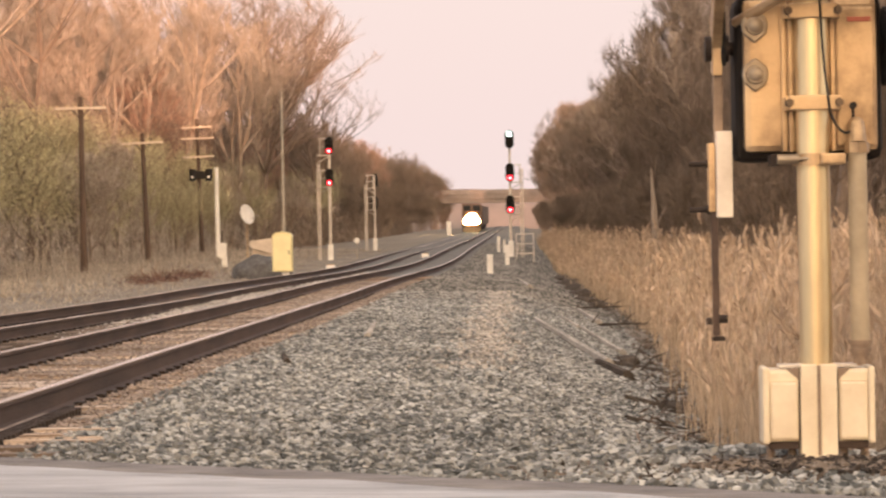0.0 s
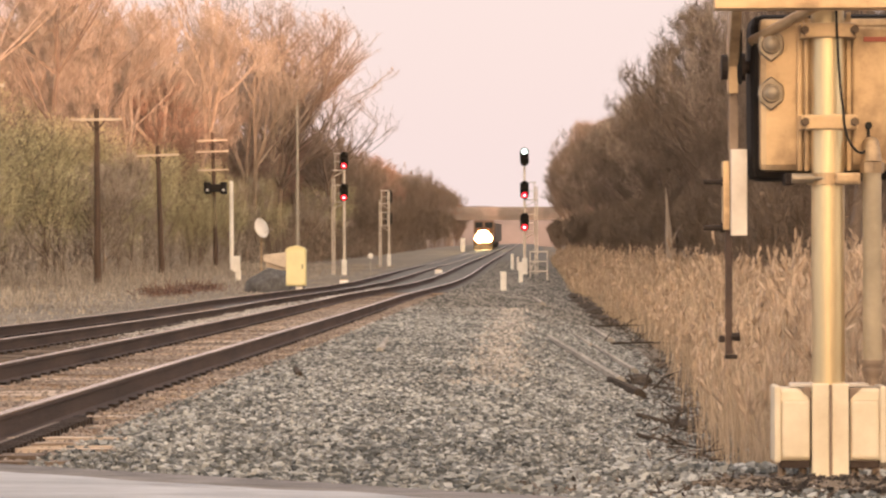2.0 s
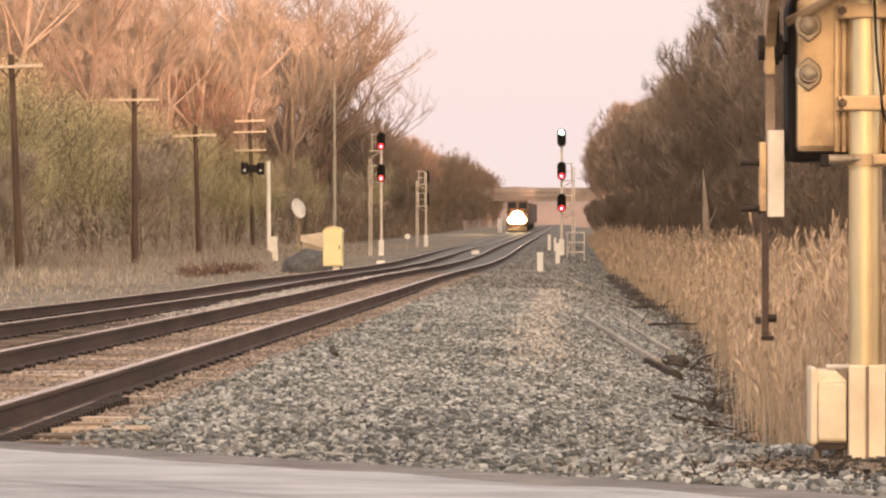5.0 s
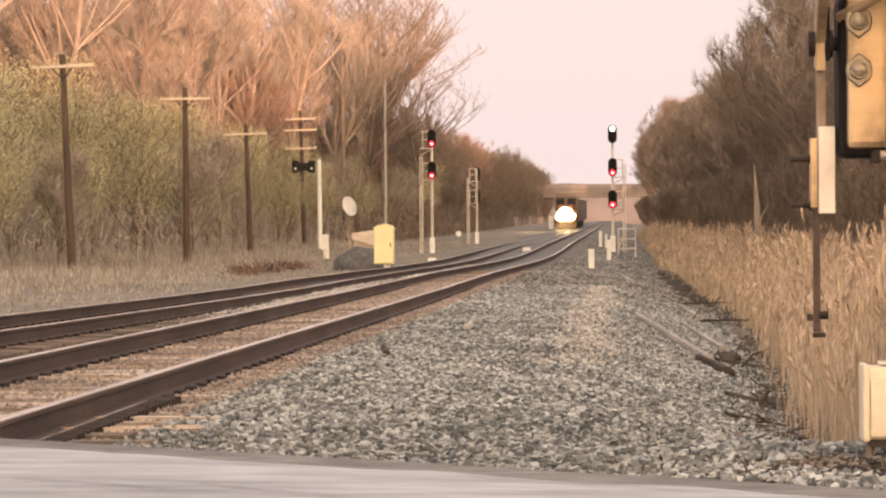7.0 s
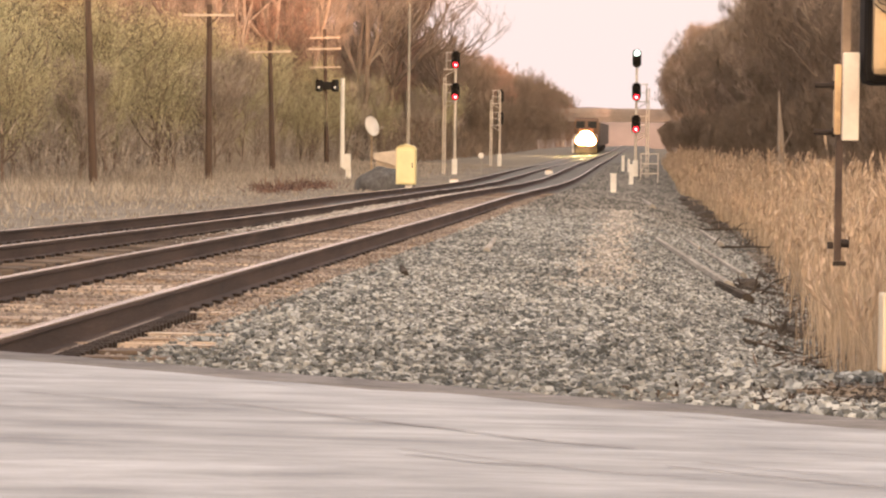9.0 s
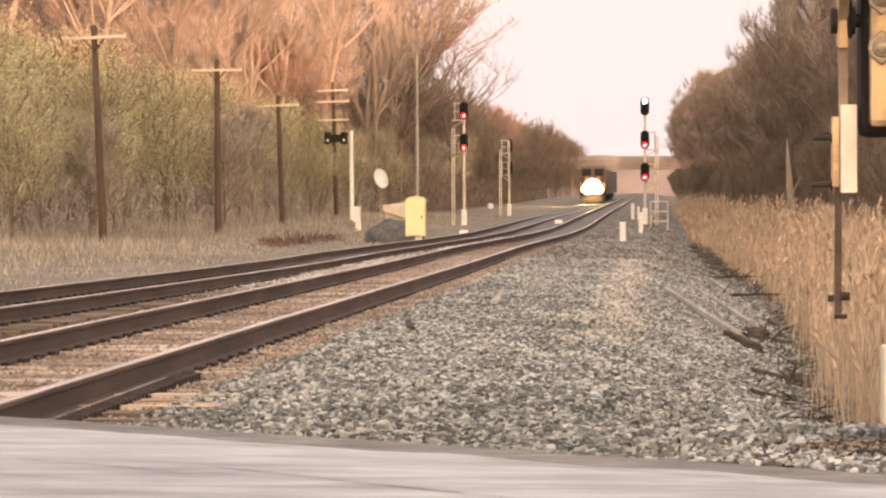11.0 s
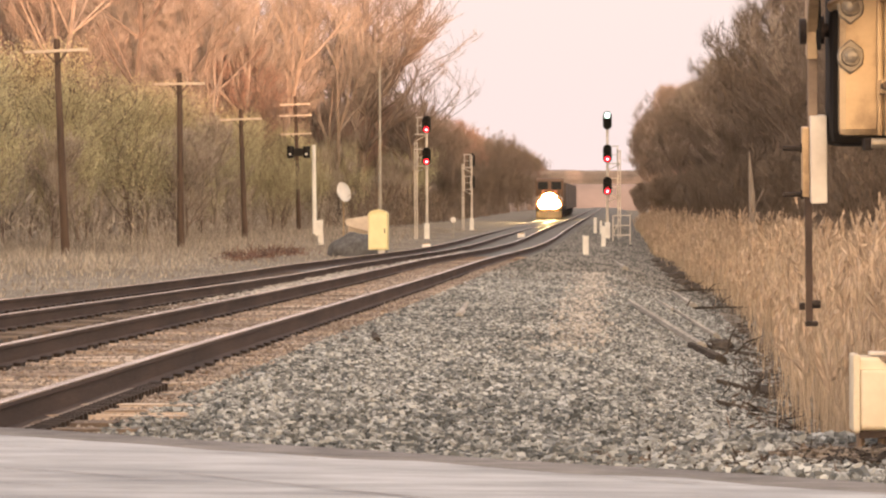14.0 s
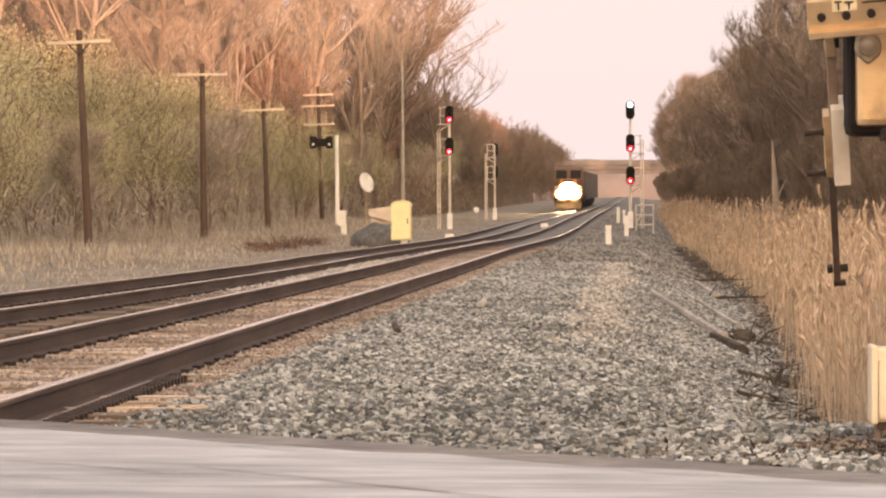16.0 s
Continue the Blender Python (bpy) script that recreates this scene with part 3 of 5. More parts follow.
    # split base with two junction boxes
    bm = box(B(), -0.078, -0.085, 0.0, -0.004, 0.09, 0.405, 0.008)
    box(bm, 0.004, -0.085, 0.0, 0.078, 0.09, 0.405, 0.008)
    part("base_collar", bm, M_CREAM, g, "pale painted split base collar")
    for s in (-1, 1):
        x0, x1 = sorted((s * 0.082, s * 0.222))
        bm = box(B(), x0, -0.07, 0.075, x1, 0.11, 0.385, 0.016)
        bx = part("junction_box", bm, M_CREAM, g, "pale cream cast junction box")
        x0, x1 = sorted((s * 0.208, s * 0.238))
        part("box_lid", box(B(), x0, -0.085, 0.068, x1, 0.125, 0.395, 0.012), M_CREAM, bx, "side lid with proud rim")
        x0, x1 = sorted((s * 0.088, s * 0.207))
        part("box_panel", box(B(), x0, -0.084, 0.085, x1, -0.066, 0.335, 0.014), M_CREAM, bx, "raised front panel")
        # dark brown strip along the box's lower edge
        x0, x1 = sorted((s * 0.085, s * 0.21))
        part("box_base", box(B(), x0, -0.06, 0.045, x1, 0.1, 0.08, 0.004), M_RAIL, bx, "dark brown underside")
        x0, x1 = sorted((s * 0.07, s * 0.165))
        part("saddle_flange", box(B(), x0, -0.06, 0.392, x1, 0.06, 0.404, 0.003), M_BONE, bx, "pale saddle flange")
        bm = prism(B(), [(s * 0.082, 0.388), (s * 0.135, 0.388), (s * 0.095, 0.35), (s * 0.082, 0.335)], "y", -0.075, -0.05, 0.002)
        part("saddle_bracket", bm, M_RUST, bx, "rusty bracket under the flange")
        part("seam", box(B(), min(s * 0.077, s * 0.083), -0.066, 0.08, max(s * 0.077, s * 0.083), 0.09, 0.375), M_IRON, bx, "dark joint")
        for x in (0.11, 0.2):
            bm = tube(B(), (s * x, 0.0, -0.06), (s * x, 0.0, 0.06), 0.018, seg=8)
            part("foundation_bolt", bm, M_RUST, g, "rusty foundation bolt")
    part("collar_seam", box(B(), -0.006, -0.088, 0.02, 0.006, -0.078, 0.40), M_RUST, g, "rusty joint of the split base")
    bm = box(B(), -0.02, -0.095, -0.06, 0.22, 0.16, 0.0, 0.006)
    part("base_plate", bm, M_CONCRETE, g, "pale base plate in the dirt")
    return g


def build_gate_arm():
    """The swinging frame on the shaft: arm bracket towards the road, counterweight hanging below."""
    px, py, pz = GX, GY + 0.24, 1.77
    g = thing("gate_arm_assembly", px, py, pz, "lowering crossing-gate arm bracket with counterweight on the shaft", "gate arm")
    # bracket plate that spans the two side arms
    bm = box(B(), -0.50, -0.53, 0.245, 0.52, -0.50, 0.385, 0.004)
    box(bm, -0.50, -0.56, 0.23, 0.52, -0.43, 0.26, 0.004)
    pl = part("arm_bracket", bm, M_ALU, g, "flat aluminium bracket with bolt holes")
    for i in range(9):
        x = -0.445 + i * 0.1
        bm = tube(B(), (x, -0.545, 0.315), (x, -0.525, 0.315), 0.018, seg=8)
        part("bracket_bolt", bm, M_IRON, pl)
    part("sticker", box(B(), -0.40, -0.535, 0.335, -0.30, -0.529, 0.39), M_YELLOW, pl, "pale yellow instruction sticker")
    bm = B()
    box(bm, -0.39, -0.539, 0.375, -0.36, -0.5355, 0.381)
    box(bm, -0.378, -0.539, 0.345, -0.372, -0.5355, 0.376)
    box(bm, -0.35, -0.539, 0.37, -0.315, -0.5355, 0.376)
    box(bm, -0.336, -0.539, 0.343, -0.330, -0.5355, 0.371)
    part("sticker_mark", bm, M_BLACK, pl)
    part("print_bar", box(B(), -0.28, -0.535, 0.362, -0.02, -0.53, 0.368), M_IRON, pl)
    pl.location.z = -0.022
    # side arms: a curved dog-leg from the shaft up and forward to the bracket
    for s, x in ((-1, -0.388), (1, 0.385)):
        lo = 0.10 if s > 0 else 0.42
        pts = [(0.05, -0.10), (0.05, 0.10), (-0.25, 0.36), (-0.51, 0.34), (-0.51, 0.22), (-0.28, 0.22), (-0.06, 0.0), (-0.05, -0.12)]
        bm = prism(B(), pts, "x", x - 0.022, x + 0.022, 0.004)
        sa = part("side_arm", bm, M_ALU, g, "flat aluminium side arm")
        part("arm_boss", tube(B(), (x - 0.05, 0, 0), (x + 0.05, 0, 0), 0.055, seg=20), M_IRON, sa, "dark bolted boss")
    bm = tube(B(), (-0.31, -0.10, 0.105), (-0.06, -0.44, 0.23), 0.024, 0.022, seg=12)
    part("brace", bm, M_ALU, g, "slanting round brace")
    bm = prism(B(), [(-0.02, -0.05), (-0.02, 0.14), (-0.05, 0.16), (-0.07, 0.0), (-0.05, -0.08)], "x", -0.372, -0.35, 0.003)
    part("crank", bm, M_BLACK, g, "black crank lever")
    # counterweight side
    bm = box(B(), -0.44, -0.02, -0.50, -0.40, 0.02, 0.02, 0.004)
    cw = part("counterweight_arm", bm, M_RUST, g, "flat rust-stained counterweight arm")
    part("counterweight", box(B(), -0.435, -0.07, -0.735, -0.365, 0.07, -0.36, 0.006), M_BONE, cw, "pale painted counterweight block")
    part("weight_cover", box(B(), -0.468, -0.03, -0.71, -0.437, 0.05, -0.41, 0.004), M_ALU, cw, "dull side plate")
    for z in (-0.50, -0.70):
        bm = tube(B(), (-0.55, 0.0, z), (-0.46, 0.0, z), 0.011, seg=10)
        tube(bm, (-0.475, 0.0, z), (-0.462, 0.0, z), 0.02, seg=6)
        part("threaded_stud", bm, M_IRON, cw, "dark protruding stud with nut")
    bm = box(B(), -0.457, -0.012, -1.25, -0.427, 0.012, -0.70, 0.003)
    rd = part("hanging_rod", bm, M_RAIL, g, "brown flat rod with hooked foot")
    bm = box(B(), -0.46, -0.015, -1.272, -0.405, 0.015, -1.252, 0.004)
    part("rod_foot", bm, M_IRON, rd)
    bm = box(B(), -0.485, -0.015, -1.20, -0.46, 0.015, -1.17, 0.004)
    part("rod_nut", bm, M_IRON, rd)
    part("rod_nut", tube(B(), (-0.43, -0.02, -1.175), (-0.395, -0.02, -1.175), 0.018, seg=8), M_IRON, rd)
    for o in (cw, rd):
        o.location.x = 0.035
    return g


# ---- signals and line-side things ----
def signal_head(parent, x, y, z, lit, face=-1):
    """A three-lamp head: black oval plate, three hoods and lenses."""
    bm = B()
    ring = [(0.235 * math.cos(a), 0.235 * math.sin(a) + (0.25 if math.sin(a) > 0 else -0.25)) for a in np.linspace(0, math.tau, 28, endpoint=False)]
    prism(bm, [(x + p, z + q) for p, q in ring], "y", y - 0.02, y + 0.02, 0.004)
    box(bm, x - 0.14, y + 0.0, z - 0.42, x + 0.14, y + 0.2, z + 0.42, 0.03)
    h = part("signal_head", bm, M_BLACK, parent, "black oval three-lamp signal head")
    for i, dz in enumerate((0.28, 0.0, -0.28)):
        bm = B()
        seg = 14
        a = [bm.verts.new((x + 0.15 * math.cos(t), y - 0.02, z + dz + 0.15 * math.sin(t))) for t in np.linspace(-0.5, math.pi + 0.5, seg)]
        b = [bm.verts.new((x + 0.145 * math.cos(t), y - 0.30, z + dz + 0.145 * math.sin(t))) for t in np.linspace(-0.1, math.pi + 0.1, seg)]
        for k in range(seg - 1):
            bm.faces.new((a[k], a[k + 1], b[k + 1], b[k]))
        bmesh.ops.solidify(bm, geom=bm.faces[:], thickness=0.012)
        part("lamp_hood", bm, M_BLACK, h)
        bm = tube(B(), (x, y - 0.04, z + dz), (x, y - 0.018, z + dz), 0.145, seg=20)
        lens = (M_RED if lit == "red" else M_GREEN) if (lit == "red" and i == 2) or (lit == "green" and i == 0) else M_BLACK
        le = part("lens", bm, lens, h, "glowing red lens" if lens is M_RED else "glowing pale green lens" if lens is M_GREEN else "unlit dark lens")
        if lens is M_RED:
            core = ball(B(), (x, y - 0.045, z + dz - 0.02), 0.062, 1, 0.35, 1, 14, 8)
            part("lamp_core", core, M_REDCORE, le, "pale hot lamp centre")
    return h


def ladder(parent, x, y, z0, z1, w=0.36, cages=()):
    bm = B()
    for s in (-1, 1):
        box(bm, x + s * w / 2 - 0.03, y - 0.02, z0, x + s * w / 2 + 0.03, y + 0.02, z1)
    la = part("ladder", bm, M_STEEL, parent, "pale steel ladder")
    bm = B()
    z = z0 + 0.3
    while z < z1:
        tube(bm, (x - w / 2, y, z), (x + w / 2, y, z), 0.016, seg=6)
        z += 0.33
    part("rung", bm, M_STEEL, la)["kind"] = "stuff"
    return la


def build_signal(name, x, y, heads, ztop, lad, label, z0=None, turned=False):
    z0 = ground_z(x, y) if z0 is None else z0
    s = thing(name, x, y, z0, label, "railway signal", "colour-light signals", rz=180 if turned else 0)
    part("mast", tube(B(), (0, 0, 0), (0, 0, ztop - z0), 0.075, 0.065, seg=14), M_STEEL, s, "pale tubular mast")
    part("foot_box", box(B(), -0.14, -0.12, 0.0, 0.14, 0.14, 0.85, 0.02), M_WHITE, s, "white box at the mast's foot")
    for z, lit in heads:
        h = signal_head(s, 0, -0.16, z - z0, lit)
        box_bm = box(B(), -0.05, -0.16, z - z0 - 0.05, 0.05, 0.05, z - z0 + 0.05, 0.005)
        part("head_bracket", box_bm, M_STEEL, h)
    q = -1 if turned else 1
    part_l = ladder(s, q * lad, 0.35, 0.0, ztop - z0 - (1.3 if lad > 0 else 0.6), 0.12)
    for z, _ in (heads[1:] if lad > 0 else heads):
        zz = z - z0 - 0.55
        bm = B()
        xa, xb = sorted((0.0, q * lad))
        box(bm, xa - 0.05, 0.0, zz, xb + 0.05, 0.5, zz + 0.05)
        for w in (xa + 0.1, xb - 0.1):
            tube(bm, (w, 0.25, zz), (w, 0.25, zz + 0.95), 0.028, seg=8)
        tube(bm, (xa, 0.25, zz + 0.95), (xb, 0.25, zz + 0.95), 0.028, seg=8)
        tube(bm, (xa, 0.25, zz + 0.5), (xb, 0.25, zz + 0.5), 0.022, seg=8)
        tube(bm, (xa, 0.25, zz - 0.35), (xb, 0.25, zz), 0.025, seg=8)
        part("service_platform", bm, M_STEEL, s, "pale railed service platform")
    return s


def build_pole(x, y, ztop, arms, lean, label, transformers=False, base=None):
    z0 = ground_z(x, y) if base is None else base
    h = ztop - z0 + 0.5
    p = thing("utility_pole", x, y, z0, label, "utility pole", "line-side poles")
    m = Matrix.Rotation(radians(lean), 4, "Y")
    bm = tube(B(), (0, 0, -0.2), (0, 0, h), 0.19, 0.12, seg=12)
    bmesh.ops.transform(bm, matrix=m, verts=bm.verts)
    part("pole_shaft", bm, M_POLEWOOD, p, "dark weathered wooden shaft")
    for z, w in arms:
        zz = z - z0
        bm = box(B(), -w / 2, -0.16, zz - 0.06, w / 2, -0.04, zz + 0.06, 0.01, m=m)
        a = part("crossarm", bm, M_ARMWOOD, p, "pale wooden crossarm")
        bm = B()
        for s in (-1, 1):
            tube(bm, (s * 0.45, -0.17, zz - 0.05), (0, -0.17, zz - 0.55), 0.022, seg=6)
        bmesh.ops.transform(bm, matrix=m, verts=bm.verts)
        part("arm_brace", bm, M_IRON, a)
        for i in range(6):
            q = -w / 2 + 0.12 + i * (w - 0.24) / 5
            bm = tube(B(), (q, -0.1, zz + 0.06), (q, -0.1, zz + 0.17), 0.03, 0.02, seg=8)
            bmesh.ops.transform(bm, matrix=m, verts=bm.verts)
            part("insulator", bm, M_ALU, a)
    if transformers:
        for s in (-1, 1):
            bm = tube(B(), (s * 0.62, -0.2, h - 4.75), (s * 0.62, -0.2, h - 3.85), 0.27, seg=16)
            part("transformer_can", bm, M_BLACK, p, "dark cylindrical transformer")
            part("lamp_cap", ball(B(), (s * 0.62, -0.46, h - 4.45), 0.10), M_WHITE, p, "small pale cap")
        part("cutout_box", box(B(), -0.4, -0.3, h - 4.6, 0.4, 0, h - 4.0, 0.05), M_BLACK, p, "dark switch box")
    return p


def build_lineside():
    build_signal("signal_mast", -0.52, 150, [(5.95, "green"), (4.2, "red"), (2.5, "red")], 5.7, 0.62, "tall signal mast with three black heads, two glowing red", z0=-0.28)
    sg = thing("signal_cabinet_platform", 0.22, 149.2, ground_z(0.22, 149.2) + 0.1, "pale railed steel stand at the foot of the signal", "platform")
    for x in (-0.45, 0.45):
        for y in (-0.3, 0.3):
            part("stand_post", tube(B(), (x, y, -0.1), (x, y, 1.45), 0.03, seg=8), M_STEEL, sg)
    part("deck", box(B(), -0.5, -0.35, 0.36, 0.5, 0.35, 0.42), M_STEEL, sg)
    for z in (0.9, 1.42):
        for y in (-0.3, 0.3):
            part("guard_rail", tube(B(), (-0.45, y, z), (0.45, y, z), 0.03, seg=8), M_STEEL, sg)
    bm = tube(B(), (-0.45, -0.3, 0.42), (0.0, -0.3, 1.42), 0.03, seg=8)
    part("stair_rail", bm, M_STEEL, sg)
    build_signal("signal_mast", -10.45, 155, [(5.95, "red"), (4.2, "red")], 5.6, -0.62, "signal mast with two black heads glowing red", z0=-0.34)
    build_signal("signal_mast", -10.3, 200, [(4.85, "off"), (3.3, "off")], 5.2, -0.60, "signal mast seen from behind with dark heads", z0=-0.1, turned=True)
    # relay cabinet on a pedestal, dish and equipment hut behind it
    z = ground_z(-9.95, 118)
    c = thing("relay_cabinet", -9.98, 118, z, "cream-yellow relay cabinet on a white pedestal", "cabinet")
    arch = [(-0.41, 0.35), (-0.41, 1.82), (-0.3, 1.94), (0, 2.01), (0.3, 1.94), (0.41, 1.82), (0.41, 0.35)]
    part("cabinet_body", prism(B(), arch, "y", -0.3, 0.3, 0.025), M_LEMON, c, "cream-yellow painted case")
    part("cabinet_door", box(B(), -0.36, -0.322, 0.42, 0.36, -0.296, 1.78, 0.012), M_LEMON, c)
    roof = [(-0.45, 1.80), (-0.32, 1.965), (0, 2.045), (0.32, 1.965), (0.45, 1.80), (0.41, 1.80), (0.3, 1.944), (0, 2.014), (-0.3, 1.944), (-0.41, 1.80)]
    part("cabinet_roof", prism(B(), roof, "y", -0.35, 0.34), M_LEMON, c)
    part("door_handle", tube(B(), (0.28, -0.34, 1.05), (0.28, -0.34, 1.25), 0.018, seg=8), M_IRON, c)
    part("pedestal", box(B(), -0.02, -0.14, -0.1, 0.26, 0.14, 0.36, 0.01), M_WHITE, c, "white pedestal")
    h = thing("equipment_hut", -11.3, 124, ground_z(-11.3, 124), "tan-roofed dark equipment hut behind the cabinet", "hut")
    part("hut_wall", box(B(), -0.55, 0.0, -0.1, 0.7, 0.9, 1.4, 0.03), M_ARMWOOD, h, "tan boarded wall")
    bm = prism(B(), [(-0.62, 1.62), (0.75, 1.80), (0.75, 1.05), (0.35, 1.05), (-0.62, 1.35)], "y", -0.2, 1.0, 0.01)
    part("hut_roof", bm, M_ARMWOOD, h, "tan slanting roof panel")
    bm = B()
    bmesh.ops.create_icosphere(bm, subdivisions=4, radius=1.0)
    for v in bm.verts:
        f = 1 + 0.16 * noise.noise(v.co * 2.2) + 0.05 * noise.noise(v.co * 9)
        v.co = Vector((v.co.x * 1.25 * f, v.co.y * 0.9 * f, v.co.z * 0.95 * f))
    hp = part("rubble_mound", bm, M_HEAP, smooth=True)
    hp.location = (-11.25, 121.6, ground_z(-11.25, 121.6) + 0.05)
    tagged(hp, "dark grey heap of crushed stone beside the cabinet", "stone heap")
    dd = thing("satellite_dish", -11.9, 122.6, ground_z(-11.9, 122.6), "white satellite dish on a thin pole", "dish")
    part("dish_pole", tube(B(), (0, 0, -0.1), (0, 0, 2.55), 0.03, seg=8), M_ALU, dd)
    bm = B()
    rows = []
    for i in range(7):
        r = 0.42 * i / 6
        rows.append([bm.verts.new((r * math.cos(a) * 0.68, -0.10 + 0.16 * (r / 0.42) ** 2 * -1 + 0.12, r * math.sin(a) * 1.22)) for a in np.linspace(0, math.tau, 24, endpoint=False)] if i else [bm.verts.new((0, 0.02, 0))])
    for k in range(24):
        bm.faces.new((rows[0][0], rows[1][k], rows[1][(k + 1) % 24]))
        for i in range(1, 6):
            bm.faces.new((rows[i][k], rows[i + 1][k], rows[i + 1][(k + 1) % 24], rows[i][(k + 1) % 24]))
    bmesh.ops.solidify(bm, geom=bm.faces[:], thickness=0.015)
    bmesh.ops.transform(bm, matrix=Matrix.Translation((0.04, -0.08, 2.72)) @ Matrix.Rotation(radians(-18), 4, "Y") @ Matrix.Rotation(radians(8), 4, "Z") @ Matrix.Rotation(radians(-28), 4, "X"), verts=bm.verts)
    part("dish_bowl", bm, M_WHITE, dd, "white oval dish")
    bm = tube(B(), (0.05, -0.1, 2.5), (0.48, -0.35, 2.72), 0.015, seg=6)
    box(bm, 0.44, -0.42, 2.68, 0.54, -0.32, 2.76)
    part("feed_arm", bm, M_GREYCABLE, dd)
    a = thing("antenna_mast", -12.6, 150, ground_z(-12.6, 150), "thin tall grey steel antenna mast", "mast")
    part("mast", tube(B(), (0, 0, -0.1), (0, 0, 9.4), 0.10, 0.06, seg=10), M_GREYCABLE, a)
    part("mast_tip", tube(B(), (0, 0, 9.4), (0, 0, 9.9), 0.02, 0.012, seg=6), M_GREYCABLE, a)
    w = thing("white_post", -16.3, 155, ground_z(-16.3, 155), "leaning pale post with a meter box at its foot", "post")
    bm = tube(B(), (-0.35, 0, 0.6), (-0.38, 0, 5.5), 0.12, 0.105, seg=12)
    part("post_shaft", bm, M_WHITE, w, "pale wooden shaft")
    part("meter_box", box(B(), -0.3, -0.15, 0.5, 0.1, 0.15, 1.35, 0.02), M_WHITE, w, "pale meter box")
    part("foot_post", box(B(), -0.16, -0.08, -0.2, 0.14, 0.08, 0.6, 0.01), M_WHITE, w)
    s = thing("round_sign", -10.45, 180, ground_z(-10.45, 180), "small round white sign on a short post", "sign")
    part("sign_post", tube(B(), (0, 0, -0.1), (0, 0, 1.1), 0.035, seg=8), M_GREYCABLE, s)
    part("sign_disc", tube(B(), (0, -0.05, 1.2), (0, -0.03, 1.2), 0.18, seg=20), M_WHITE, s)
    # white marker posts along the shoulder
    for x, y, h, wd in ((-1.08, 97, 0.68, 0.2), (-1.38, 176, 1.0, 0.19), (-0.62, 127, 0.95, 0.19), (-1.0, 172, 0.85, 0.14), (-10.6, 420, 2.0, 0.6)):
        m = thing("marker_post", x, y, ground_z(x, y), "short white marker post in the stone", "marker post", "marker posts")
        part("post", box(B(), -wd / 2, -0.05, -0.1, wd / 2, 0.05, h, 0.015), M_WHITE, m)
        part("post_cap", box(B(), -wd / 2 - 0.01, -0.06, h - 0.005, wd / 2 + 0.01, 0.06, h + 0.02, 0.005), M_WHITE, m)
    for x, y in ((-5.6, 165), (-10.0, 148)):
        m = thing("switch_machine", x, y, ground_z(x, y), "low pale switch-machine box beside the rail", "switch machine", "switch machines")
        part("case", box(B(), -0.22, -0.3, -0.02, 0.22, 0.3, 0.2, 0.03), M_WHITE, m)
        part("lid", box(B(), -0.18, -0.26, 0.195, 0.18, 0.26, 0.24, 0.015), M_ALU, m)
    for t in ((-22.6, 114.8, 7.75, [(7.75, 2.6)], -2.2, "dark leaning utility pole with one pale crossarm", False), (-21.9, 141, 7.65, [(7.6, 2.6)], -0.3, "dark utility pole with one pale crossarm", False), (-22.9, 173, 7.0, [(6.9, 2.6)], -1.8, "slender utility pole with one pale crossarm", False), (-24.3, 215, 9.6, [(9.45, 2.3), (8.6, 2.5), (7.2, 2.4)], -1.5, "utility pole with three crossarms and dark transformers", True)):
        build_pole(*t)


def build_bridge():
    b = thing("road_bridge", -8, 650, 2.6, "pale concrete road bridge over the tracks", "bridge")
    part("deck", box(B(), -45, -4, 6.3, 40, 4, 7.3, 0.05), M_CONCRETE, b)
    part("parapet", box(B(), -45, -4.2, 7.3, 40, -3.9, 8.4, 0.03), M_CONCRETE, b, "low concrete parapet")
    for i in range(5):
        part("girder", box(B(), -45, -3.6 + i * 1.7, 5.4, 40, -3.2 + i * 1.7, 6.3, 0.02), M_CONCRETE, b)
    for x in (-11, 13):
        part("pier", box(B(), x - 0.5, -3.5, -1.5, x + 0.5, 3.5, 5.4, 0.05), M_CONCRETE, b, "concrete bridge pier")
    for s in (-1, 1):
        bm = prism(B(), [(s * 45, 7.2), (s * 22, 5.4), (s * 16, -1.5), (s * 45, -1.5)], "y", -5, 5, 0.05)
        part("abutment", bm, M_CONCRETE, b, "sloping bridge abutment")


